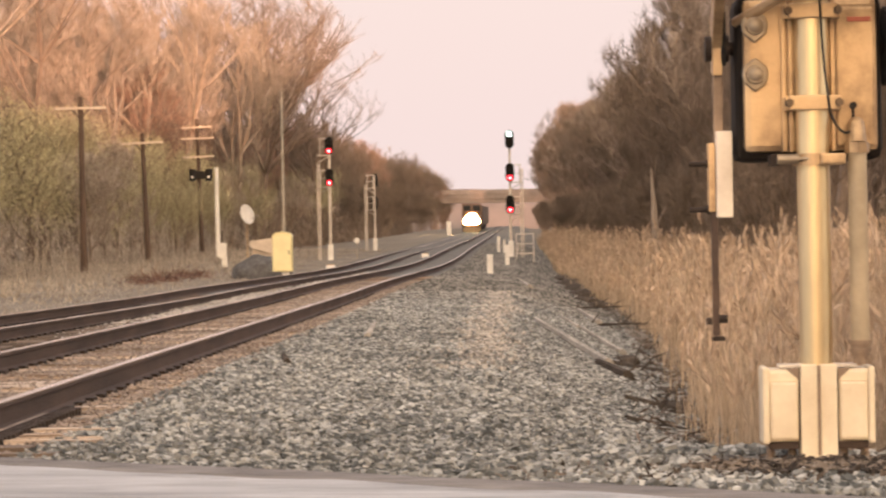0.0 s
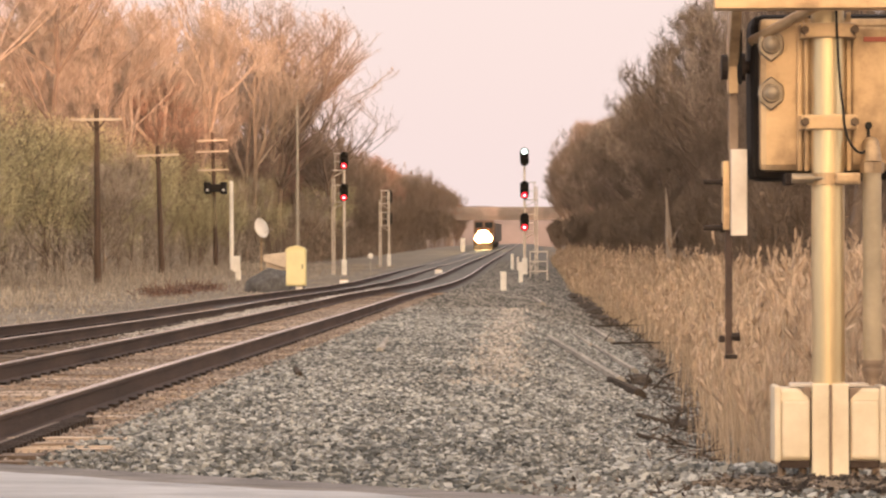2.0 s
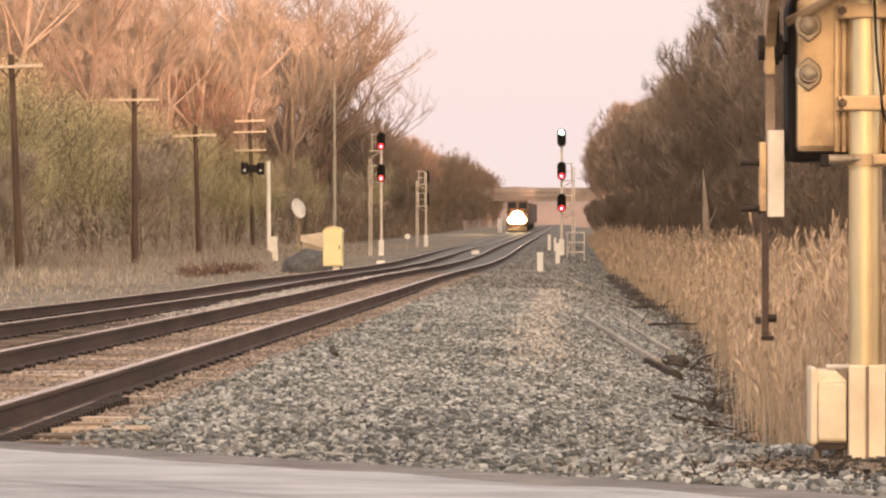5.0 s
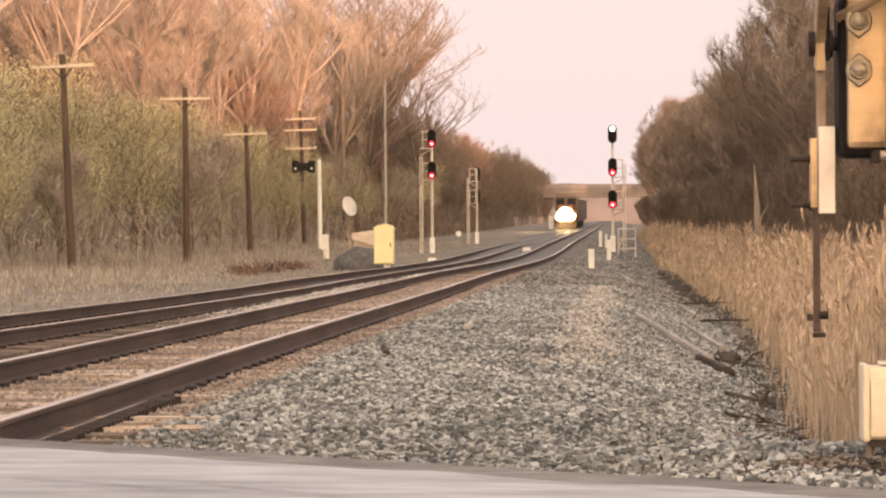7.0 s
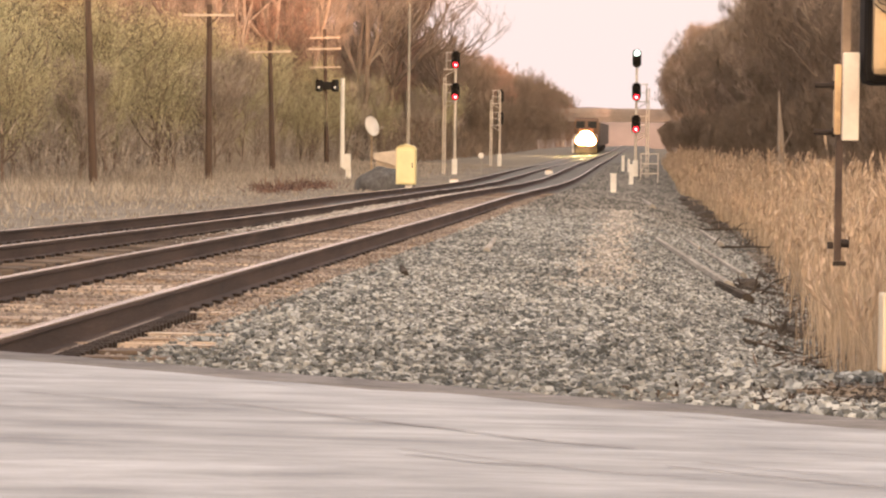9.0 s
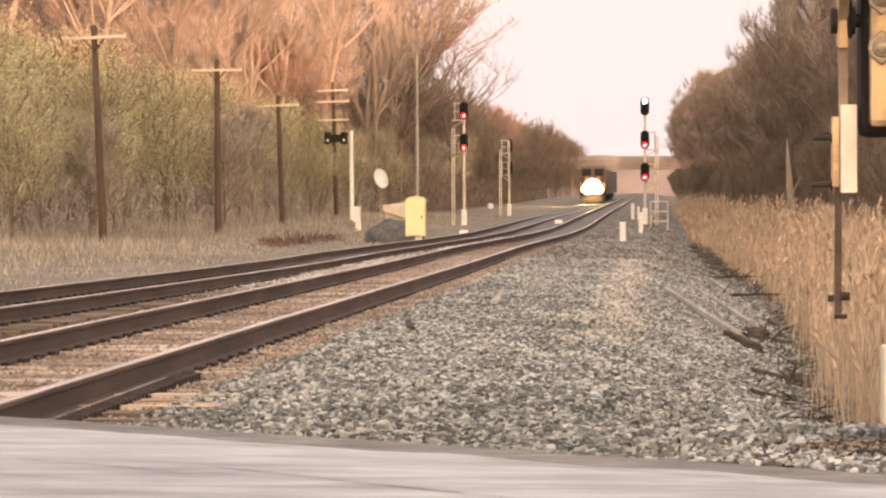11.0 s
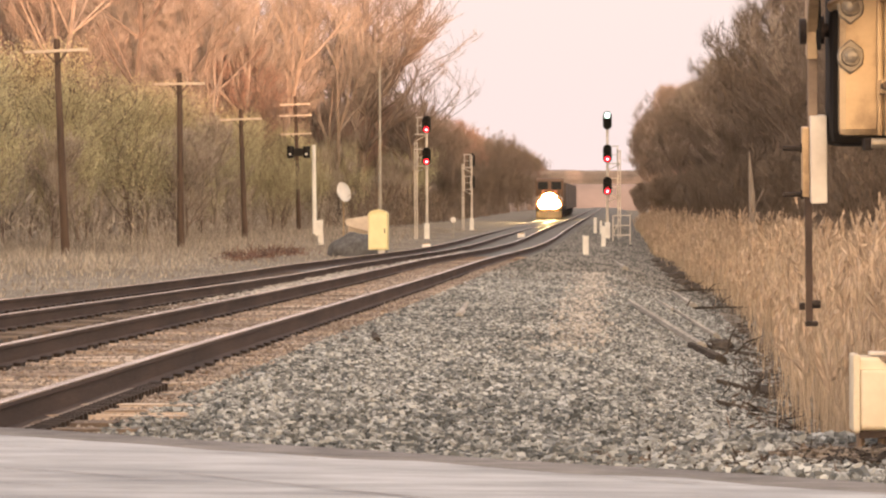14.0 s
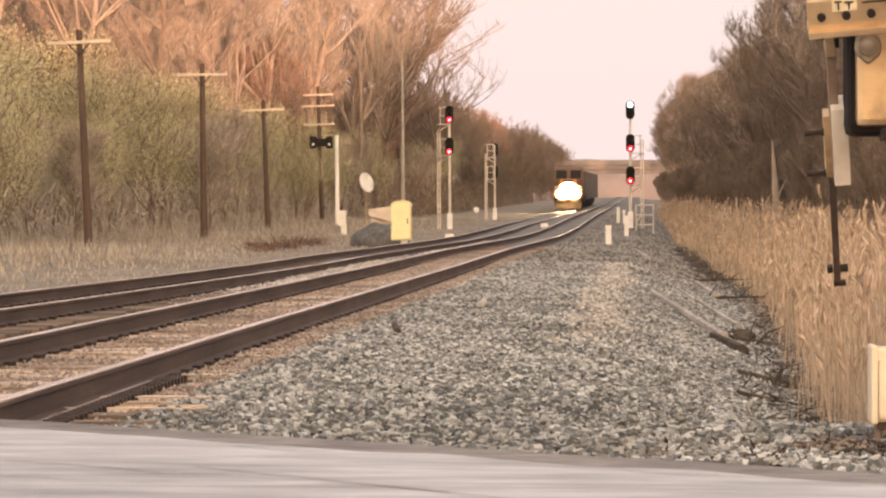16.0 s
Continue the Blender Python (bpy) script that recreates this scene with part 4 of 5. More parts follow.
# ---- the train ----
def build_train():
    t = thing("locomotive", TRACK_FAR, 436, 0.3, "approaching orange freight locomotive with headlights on", "locomotive")
    bm = box(B(), -1.5, 0.8, 1.0, 1.5, 19.5, 1.55, 0.03)
    part("frame", bm, M_BLACK, t, "dark underframe")
    bm = prism(B(), [(1.0, 1.5), (1.0, 3.0), (1.6, 3.25), (3.0, 3.3), (3.0, 1.5)], "x", -0.85, 0.85, 0.08)
    part("nose", bm, M_ORANGE, t, "orange short nose")
    bm = prism(B(), [(2.9, 1.5), (2.9, 3.3), (3.3, 4.35), (3.7, 4.6), (5.6, 4.6), (5.6, 1.5)], "x", -1.5, 1.5, 0.08)
    cab = part("cab", bm, M_CABORANGE, t, "dull orange cab, toned down for haze")
    for s in (-1, 1):
        bm = prism(B(), [(2.93, 3.35), (3.22, 4.2), (3.19, 4.21), (2.9, 3.36)], "x", s * 0.75 - 0.55, s * 0.75 + 0.55)
        part("windscreen", bm, M_BLACK, cab, "dark windscreen")
    part("long_hood", box(B(), -0.95, 5.6, 1.5, 0.95, 19.2, 4.3, 0.08), M_CABGREY, t, "dark engine hood, toned down for haze")
    bm = prism(B(), [(0.55, 0.15), (0.8, 1.1), (1.0, 1.1), (1.0, 0.15)], "x", -1.45, 1.45, 0.03)
    part("pilot", bm, M_IRON, t, "dark grimy ploughed pilot")
    for s in (-1, 1):
        bm = B()
        for z in (1.5, 2.0, 2.5):
            tube(bm, (s * 1.42, 0.85, z - 0.4), (s * 1.42, 0.85, z), 0.03, seg=6)
        tube(bm, (s * 1.42, 0.85, 2.5), (s * 0.6, 0.85, 2.5), 0.03, seg=6)
        part("handrail", bm, M_WHITE, t, "pale front handrail")
        lg = part("ditch_light", box(B(), s * 1.0 - 0.24, 0.62, 1.2, s * 1.0 + 0.24, 0.8, 1.62, 0.04), M_BLACK, t)
        # lens enlarged to the size of its glare, amber disc behind it as halo
        part("lens", ball(B(), (s * 0.52, 0.55, 1.78), 0.72, 1.0, 0.08, 0.72, 24, 12), M_HEAD, lg, "glowing ditch light, oversized to take in its glare")
        part("halo_disc", ball(B(), (s * 0.6, 0.66, 1.75), 0.88, 1.0, 0.06, 0.85, 24, 12), M_HEADHALO, lg, "amber glowing disc standing in for the headlights' halo")
    lg = part("headlight", box(B(), -0.55, 0.85, 2.0, 0.55, 1.02, 3.2, 0.15), M_BLACK, t)
    # headlight glare built as one large lens, its halo as an amber disc
    part("lens", ball(B(), (0, 0.80, 2.2), 0.88, 1.0, 0.12, 0.85, 28, 14), M_HEAD, lg, "glowing headlight, oversized to take in its glare")
    part("halo_disc", ball(B(), (0, 0.92, 2.15), 1.15, 1.0, 0.08, 0.93, 28, 14), M_HEADHALO, lg, "amber glowing disc standing in for the headlights' halo")
    for y in (3.6, 5.4, 7.2, 12.8, 14.6, 16.4):
        for s in (-1, 1):
            bm = tube(B(), (s * 0.68, y, 0.52), (s * 0.80, y, 0.52), 0.51, seg=24)
            part("wheel", bm, M_IRON, t, "steel wheel")
    part("bogie", box(B(), -1.0, 2.8, 0.4, 1.0, 8.0, 0.95, 0.05), M_BLACK, t)
    part("bogie", box(B(), -1.0, 12.0, 0.4, 1.0, 17.2, 0.95, 0.05), M_BLACK, t)
    part("fuel_tank", box(B(), -1.3, 8.4, 0.35, 1.3, 11.6, 1.0, 0.1), M_BLACK, t)
    cars = []
    for i in range(5):
        c = thing("freight_car", TRACK_FAR, 456.5 + i * 17, 0.5, "dark freight car coupled behind the locomotive", "freight car", "freight cars")
        part("car_body", box(B(), -1.5, 0.5, 1.1, 1.5, 16.5, 4.2, 0.06), M_CARBROWN, c, "brown boxy body")
        for y in (2.2, 4.0, 13.0, 14.8):
            for s in (-1, 1):
                part("wheel", tube(B(), (s * 0.68, y, 0.48), (s * 0.80, y, 0.48), 0.46, seg=16), M_IRON, c)
        part("bogie", box(B(), -1.0, 1.4, 0.35, 1.0, 4.8, 1.12, 0.05), M_BLACK, c)
        part("bogie", box(B(), -1.0, 12.2, 0.35, 1.0, 15.6, 1.12, 0.05), M_BLACK, c)
        cars.append(c)
    return t, cars


# ---- plants ----
def sliver_mesh(name, pos, direc, length, width, rng, material, tri=True):
    """Thin pointed blades at pos, along direc."""
    n = len(pos)
    d = direc / (np.linalg.norm(direc, axis=1, keepdims=True) + 1e-9)
    side = np.cross(d, rng.normal(0, 1, (n, 3)))
    side /= np.linalg.norm(side, axis=1, keepdims=True) + 1e-9
    tip = pos + d * length[:, None]
    mid = pos + d * length[:, None] * 0.5
    w = side * width[:, None] / 2
    if tri:
        v = np.stack([pos - w, pos + w, tip], 1).reshape(-1, 3)
        f = np.arange(3 * n).reshape(-1, 3)
    else:
        v = np.stack([pos, mid + w, tip, mid - w], 1).reshape(-1, 3)
        f = np.arange(4 * n).reshape(-1, 4)
    me = bpy.data.meshes.new(name)
    me.from_pydata(v.tolist(), [], f.tolist())
    me.materials.append(material)
    return me


def grow(seed, h, spread, levels=4, fork=0.32, lean=0.0, kids=5, wide=0.36, rise=0.25, stout=0.6):
    """Branch segments (a, b, r0, r1, level) of one tree, kept within a rounded crown."""
    rng = random.Random(seed)
    segs = []

    def inside(p):
        edge = 1 + 0.16 * noise.noise((p.x * 0.35 + seed, p.y * 0.35, p.z * 0.35))
        return (p.x ** 2 + p.y ** 2) / (wide * h * edge) ** 2 + ((p.z - 0.5 * h) / (0.52 * h * edge)) ** 2 < 1

    def limb(a, d, length, r, lev):
        steps = 3 if lev else 5
        p, q = Vector(a), Vector(d).normalized()
        for i in range(steps):
            q = (q + Vector((rng.gauss(0, 0.2 if lev else 0.1), rng.gauss(0, 0.2 if lev else 0.1), rng.gauss(0.07 + rise * 0.3 if lev else 0.05, 0.1)))).normalized()
            n = p + q * (length / steps)
            if lev and not inside(n):
                return
            ra, rb = r * (1 - 0.6 * i / steps), r * (1 - 0.6 * (i + 1) / steps)
            segs.append((p.copy(), n.copy(), ra, rb, lev))
            if lev < levels and (lev > 0 or i >= steps * fork):
                for _ in range(kids if lev == 0 else 2):
                    if rng.random() < 0.66:
                        a2 = rng.uniform(0, math.tau)
                        out = Vector((math.cos(a2), math.sin(a2), rise)) * spread
                        limb(n, q * (0.8 if lev else 0.7) + out * rng.uniform(0.4, 1.1), length * rng.uniform(0.38, 0.64), rb * stout, lev + 1)
            p = n

    limb((0, 0, -0.2), (lean, 0, 1), h * 0.74, h * 0.0135, 0)
    return segs


def tree_meshes(seed, h, spread, twigs, bark, twigmat, kids=5, tl=(0.35, 0.9), tw=0.035, leaf=False, levels=4, fork=0.32, wide=0.36, rise=0.25, stout=0.6):
    segs = grow(seed, h, spread, kids=kids, levels=levels, fork=fork, wide=wide, rise=rise, stout=stout)
    rng = np.random.default_rng(seed)
    vs, fs = [], []
    for a, b, r0, r1, lev in segs:
        r0, r1 = max(r0, 0.014), max(r1, 0.010)
        k = 6 if lev == 0 else 4 if lev == 1 else 3
        d = (b - a).normalized()
        u = d.orthogonal().normalized()
        w = d.cross(u)
        o = len(vs)
        for c, r in ((a, r0), (b, r1)):
            vs += [tuple(c + u * (r * math.cos(math.tau * i / k)) + w * (r * math.sin(math.tau * i / k))) for i in range(k)]
        fs += [(o + i, o + (i + 1) % k, o + k + (i + 1) % k, o + k + i) for i in range(k)]
    trunk = bpy.data.meshes.new("trunk")
    trunk.from_pydata(vs, [], fs)
    trunk.materials.append(bark)
    ends = [s for s in segs if s[4] >= max(1, levels - 2)]
    pick = rng.integers(0, len(ends), twigs)
    u = rng.uniform(0, 1, (twigs, 1))
    A = np.array([tuple(s[0]) for s in ends])[pick]
    Bp = np.array([tuple(s[1]) for s in ends])[pick]
    d = Bp - A
    d /= np.linalg.norm(d, axis=1, keepdims=True) + 1e-9
    pos = A + (Bp - A) * u + rng.normal(0, 0.05 if not leaf else 0.30, (twigs, 3))
    direc = d + rng.normal(0, 0.45 if not leaf else 0.65, (twigs, 3)) + np.array([0, 0, 0.18])
    crown = sliver_mesh("crown", pos, direc, rng.uniform(*tl, twigs), rng.uniform(0.6, 1.4, twigs) * tw, rng, twigmat, tri=not leaf)
    return trunk, crown


def plant_tree(kind, x, y, s, rz, name, label, category, group):
    trunk, crown = kind
    t = thing(name, x, y, ground_z(x, y), label, category, group, rz)
    t.scale = (s, s, s)
    for nm, me in (("trunk", trunk), ("crown", crown)):
        o = new(nm, me)
        o.parent = t
    return t


def build_woods():
    rng = random.Random(21)
    fine = dict(tl=(0.35, 0.95), tw=0.02)
    tall = [tree_meshes(30 + i, 19, 0.95, 13000, M_PALEBARK if i % 2 else M_BARK, M_TWIG, wide=0.46, rise=0.15, stout=0.52, tl=(0.3, 0.8), tw=0.015) for i in range(4)]
    open_ = [tree_meshes(35 + i, 21, 0.9, 5500, M_PALEBARK, M_TWIG, kids=4, tl=(0.3, 0.8), tw=0.016, fork=0.25, wide=0.42, rise=0.3, stout=0.72) for i in range(3)]
    bare = [tree_meshes(37 + i, 20, 1.1, 6500, M_BARK, M_TWIG, kids=6, tl=(0.25, 0.7), tw=0.012, fork=0.2, wide=0.56, rise=0.12, stout=0.72) for i in range(2)]
    mid = [tree_meshes(40 + i, 13, 0.95, 9000, M_BARK, M_TWIG if i else M_TWIGRED, kids=6, fork=0.12, wide=0.45, rise=0.2, **fine) for i in range(3)]
    dark = [tree_meshes(50 + i, 13, 0.85, 11000, M_BARK, M_TWIGDARK, kids=7, fork=0.08, wide=0.42, rise=0.3, tl=(0.3, 0.8), tw=0.016) for i in range(3)]
    slim = [tree_meshes(60 + i, 15, 0.45, 2600, M_BARK, M_TWIGDARK, kids=4, tl=(0.3, 0.7), tw=0.012, wide=0.2, rise=0.7) for i in range(2)]
    shrub = [tree_meshes(70 + i, 6, 1.0, 7000, M_BARK, M_TWIGDARK if i > 1 else M_BRUSH, kids=6, tl=(0.2, 0.6), tw=0.017, fork=0.0, levels=3, wide=0.5, rise=0.3, stout=0.5) for i in range(4)]
    green = [tree_meshes(80 + i, 7, 0.95, 12000, M_BARK, M_LEAF, kids=6, tl=(0.06, 0.12), tw=0.042, leaf=True, fork=0.0, levels=3, wide=0.52, stout=0.5) for i in range(3)]

    def tree(k, x, y, s):
        label = "bare dark brown tree behind the reeds" if k in dark + slim else "tall leafless tree with reddish spring buds" if k is mid[0] else "tall open tree with pale forked limbs" if k in open_ else "tall leafless tree with fine budding twigs"
        plant_tree(k, x, y, s, rng.uniform(0, 360), "tree", label, "tree", "woodland trees")

    def bush(k, x, y, s):
        label = "thicket shrub with fresh pale green leaves" if k in green else "bare brown thicket shrub at the wood's edge"
        plant_tree(k, x, y, s, rng.uniform(0, 360), "shrub", label, "shrub", "thicket")

    # left side: front thicket, then the tall wood
    y = 98.0
    while y < 330:
        for x in (float(np.interp(y, (98, 210, 330), (-27.5, -26.5, -22.5))), float(np.interp(y, (98, 210, 330), (-31.5, -30, -26)))):
            bush(rng.choice(green if rng.random() < float(np.interp(y, (148, 152, 200, 205, 234, 240, 282, 290), (0.8, 0.5, 0.5, 0.85, 0.85, 0.2, 0.2, 0.55))) else shrub[:2]), x + rng.uniform(-1.5, 1.2), y + rng.uniform(-2, 2), rng.uniform(0.7, 1.35))
        y += rng.uniform(3.6, 5.4) * (1 + (y - 98) / 260)
    while y < 700:
        bush(rng.choice(shrub[2:]), float(np.interp(y, (330, 700), (-21, -19))) + rng.uniform(-1, 1), y, rng.uniform(0.9, 1.4))
        y += rng.uniform(8, 13)
    for x, y, s in ((-28.3, 217, 1.0), (-27.7, 227, 1.05), (-25.6, 272, 1.05), (-26.9, 262, 1.0), (-29.2, 250, 1.0)):
        tree(open_[int(y) % 3], x, y, s)
    for x, y, s in ((-24.8, 272, 1.25), (-27.6, 300, 1.35), (-26.6, 286, 1.2), (-30.4, 272, 1.3), (-21.8, 306, 0.95)):
        plant_tree(bare[int(y) % 2], x, y, s, rng.uniform(0, 360), "tree", "large bare tree with dark forking limbs", "tree", "woodland trees")
    for x, y, s in ((-30.5, 153, 1.55), (-31.5, 128, 1.5), (-29.5, 214, 1.5)):
        bush(green[int(y) % 3], x, y, s)
    y = 118.0
    while y < 740:
        edge = float(np.interp(y, (110, 200, 330, 740), (-34, -31, -25, -21.5)))
        for j in range(4 if y < 300 else 2):
            tree(rng.choice(tall + mid) if y < 290 else rng.choice(dark + dark + mid[:1]), edge - 6.0 * j + rng.uniform(-2.2, 2.2), y + rng.uniform(-3, 3), rng.uniform(0.88, 1.15) + 0.05 * j)
        y += rng.uniform(6.5, 9.0) * (1 if y < 330 else 2.0)
    # right side
    y = 66.0
    while y < 640:
        edge = float(np.interp(y, (66, 120, 240, 480, 640), (9.0, 11.0, 10.0, 8.2, 7.6)))
        for j in range(3 if y < 320 else 1):
            k = rng.choice(slim + dark) if y < 130 else rng.choice(dark + dark + mid[1:2])
            tree(k, edge + 5.5 * j + rng.uniform(-1.2, 1.2), y + rng.uniform(-2.5, 2.5), rng.uniform(0.86, 1.06) * (float(np.interp(y, (130, 195, 210, 300, 350, 450), (1.06, 1.06, 1.02, 1.12, 1.30, 1.42))) if y > 130 or k in slim else 0.8))
        y += rng.uniform(5.5, 7.5) * (1 if y < 300 else 2.2)
    for x, y, s in ((8.3, 72, 1.0), (7.9, 84, 1.1), (8.8, 95, 1.05), (9.4, 104, 1.1), (7.2, 66, 0.95), (9.0, 80, 1.0), (10.2, 112, 1.1)):
        tree(slim[int(y) % 2], x, y, s)
    y = 68.0
    while y < 560:
        x = float(np.interp(y, (66, 120, 240, 480), (7.0, 7.4, 5.8, 4.0))) + rng.uniform(-0.6, 1.2)
        plant_tree(rng.choice(shrub[2:]), x, y, rng.uniform(0.6, 0.95), rng.uniform(0, 360), "shrub", "bare dark brush along the reed bed", "shrub", "thicket")
        y += rng.uniform(5, 7) * (1 if y < 300 else 2)


def build_woods_and_blockers():
    """Dense brush deep inside and beyond the woods, plus unseen sun blockers; masses of twigs."""
    rng = np.random.default_rng(5)

    def mass(name, n, xs, ys, zs, ln, w, m, label):
        pos = np.stack([rng.uniform(*xs, n), rng.uniform(*ys, n), rng.uniform(0, 1, n) ** 1.3 * (zs[1] - zs[0]) + zs[0]], 1)
        direc = rng.normal(0, 0.5, (n, 3)) + np.array([0, 0, 1.0])
        me = sliver_mesh(name, pos, direc, rng.uniform(*ln, n), rng.uniform(*w, n), rng, m)
        tagged(new(name, me), label, "woods", kind="stuff")

    mass("far_woods", 48000, (-75, -48), (130, 400), (-0.5, 21), (0.7, 2.2), (0.08, 0.26), M_TWIG, "dense leafless woodland further back")
    mass("far_woods", 16000, (24, 40), (70, 420), (-0.5, 14), (1, 3.5), (0.12, 0.4), M_TWIGDARK, "dense dark woodland further back")
    mass("far_woods", 12000, (13, 30), (300, 690), (0, 12), (0.8, 2.5), (0.12, 0.4), M_TWIGDARK, "dense dark woodland along the line")
    mass("far_woods", 16000, (-45, -26), (330, 690), (0, 11), (0.8, 2.5), (0.12, 0.35), M_TWIG, "leafless woodland along the line")
    # two unseen masses behind the camera, added to block the low sun
    mass("far_woods", 6500, (6, 60), (-92, -70), (-0.5, 12.8), (2, 4), (0.5, 1.5), M_TWIGDARK, "unseen low twig mass added behind the crossing to block the sun")
    mass("far_woods", 9000, (60, 150), (-92, -70), (-0.5, 23), (2, 5), (0.5, 1.5), M_TWIGDARK, "unseen tall twig mass added behind the crossing to block the sun")
    for k, (x0, y0, y1, top) in enumerate(((9.8, 125, 180, 11.2), (9.4, 180, 240, 10.8), (8.6, 240, 330, 10.0), (8.0, 330, 460, 10.0))):
        mass("wood_edge", 14000, (x0, x0 + 6), (y0, y1), (1.0, top), (0.4, 1.3), (0.02 + 0.008 * k, 0.05 + 0.015 * k), M_TWIGRED if k == 3 else M_TWIGDARK, "fine brown twigs at the edge of the dark wood")
    mass("underbrush", 14000, (-25, -19.5), (250, 520), (-0.2, 3.6), (0.4, 1.4), (0.03, 0.09), M_TWIGDARK, "dark tangled brush along the line")
    mass("underbrush", 16000, (-34, -25), (100, 330), (-0.6, 2.2), (0.3, 1.1), (0.02, 0.06), M_BRUSH, "tangled brown underbrush")


def build_hill():
    """The low wooded ridge beyond the bridge."""
    bm = B()
    rows = []
    for i in range(81):
        x = -700 + i * 17.5
        top = 14.5 + 2.2 * noise.noise((x * 0.012, 0, 7)) + 0.9 * noise.noise((x * 0.09, 2, 7))
        rows.append([bm.verts.new((x, y, z)) for y, z in ((860, -2), (875, top * 0.6), (900, top), (1000, top + 1), (1100, -2))])
    for a, b in zip(rows, rows[1:]):
        for j in range(4):
            bm.faces.new((a[j], b[j], b[j + 1], a[j + 1]))
    bmesh.ops.recalc_face_normals(bm, faces=bm.faces)
    tagged(part("backdrop", bm, M_RIDGE, smooth=True), "low wooded ridge in the distance", "hill", kind="structure")


REED_Y, REED_X = (12.6, 14, 18, 22, 28, 33, 39, 50, 63, 90, 140, 300), (2.0, 1.75, 1.55, 1.5, 1.75, 2.0, 2.1, 2.4, 2.45, 2.2, 1.95, 1.9)


def build_reeds():
    rng = np.random.default_rng(8)
    n = 48000
    y = 12.6 + (300 - 12.6) * rng.uniform(0, 1, n) ** 2.6
    edge = np.interp(y, REED_Y, REED_X) + rng.normal(0, 0.14, n) + np.array([0.30 * noise.noise((b * 0.35, 2, 0)) for b in y])
    x = edge + rng.uniform(0, 1, n) ** 1.2 * np.interp(y, (12, 60, 170), (5.0, 7.0, 7.0))
    z = np.array([ground_z(a, b) for a, b in zip(x, y)])
    h = np.interp(x - edge, (0, 0.5, 1.5), (0.6, 1.2, 1.72)) * rng.uniform(0.66, 1.08, n)
    h *= np.array([0.97 + 0.40 * noise.noise((a * 0.8, b * 0.22, 1)) for a, b in zip(x, y)])
    tall = rng.uniform(0, 1, n) < 0.06
    h *= np.where(tall, 1.2, 1.0)
    pos = np.stack([x, y, z - 0.05], 1)
    lean = rng.normal(0, 0.055, (n, 3))
    # neighbouring stems lean the same way, as the wind left them
    lean[:, 0] += np.array([0.16 * noise.noise((a * 0.6, b * 0.3, 5)) for a, b in zip(x, y)])
    lean[:, 2] = 1
    a = sliver_mesh("reed_bed", pos, lean, h, np.interp(y, (12, 25, 60, 170), (0.007, 0.011, 0.02, 0.05)), rng, M_REED)
    tagged(new("reed_bed", a), "tall dry tan reeds filling the ditch", "reeds", kind="stuff")
    # leaves
    k = rng.integers(0, n, 46000)
    u = rng.uniform(0.1, 0.9, len(k))
    lp = pos[k] + lean[k] * (h[k] * u)[:, None]
    ld = rng.normal(0, 0.20, (len(k), 3)) + np.array([0, 0, 0.9])
    b = sliver_mesh("reed_leaves", lp, ld, rng.uniform(0.2, 0.5, len(k)), np.interp(y[k], (12, 25, 60, 170), (0.006, 0.009, 0.017, 0.045)), rng, M_REED, tri=False)
    tagged(new("reed_leaves", b), "curled dry reed leaves", "reeds", kind="stuff")
    # each plume is a tuft of fine strands that droops to one side
    heads = np.concatenate([np.nonzero(tall)[0], rng.choice(n, 3200, replace=False)])
    droop = rng.normal(0, 0.22, (len(heads), 3))
    k = np.repeat(np.arange(len(heads)), 12)
    r = heads[k]
    step = rng.uniform(0, 1, len(k))
    tp = pos[r] + lean[r] * (h[r] * 0.88)[:, None] + (lean[r] + droop[k]) * (step * 0.2)[:, None] + rng.normal(0, 0.008, (len(k), 3))
    td = lean[r] + droop[k] * 1.4 + rng.normal(0, 0.16, (len(k), 3))
    c = sliver_mesh("reed_plumes", tp, td, rng.uniform(0.08, 0.17, len(k)), np.interp(y[r], (12, 25, 60, 170), (0.014, 0.022, 0.04, 0.06)), rng, M_PLUME, tri=False)
    tagged(new("reed_plumes", c), "feathery brown reed plumes", "reeds", kind="stuff")


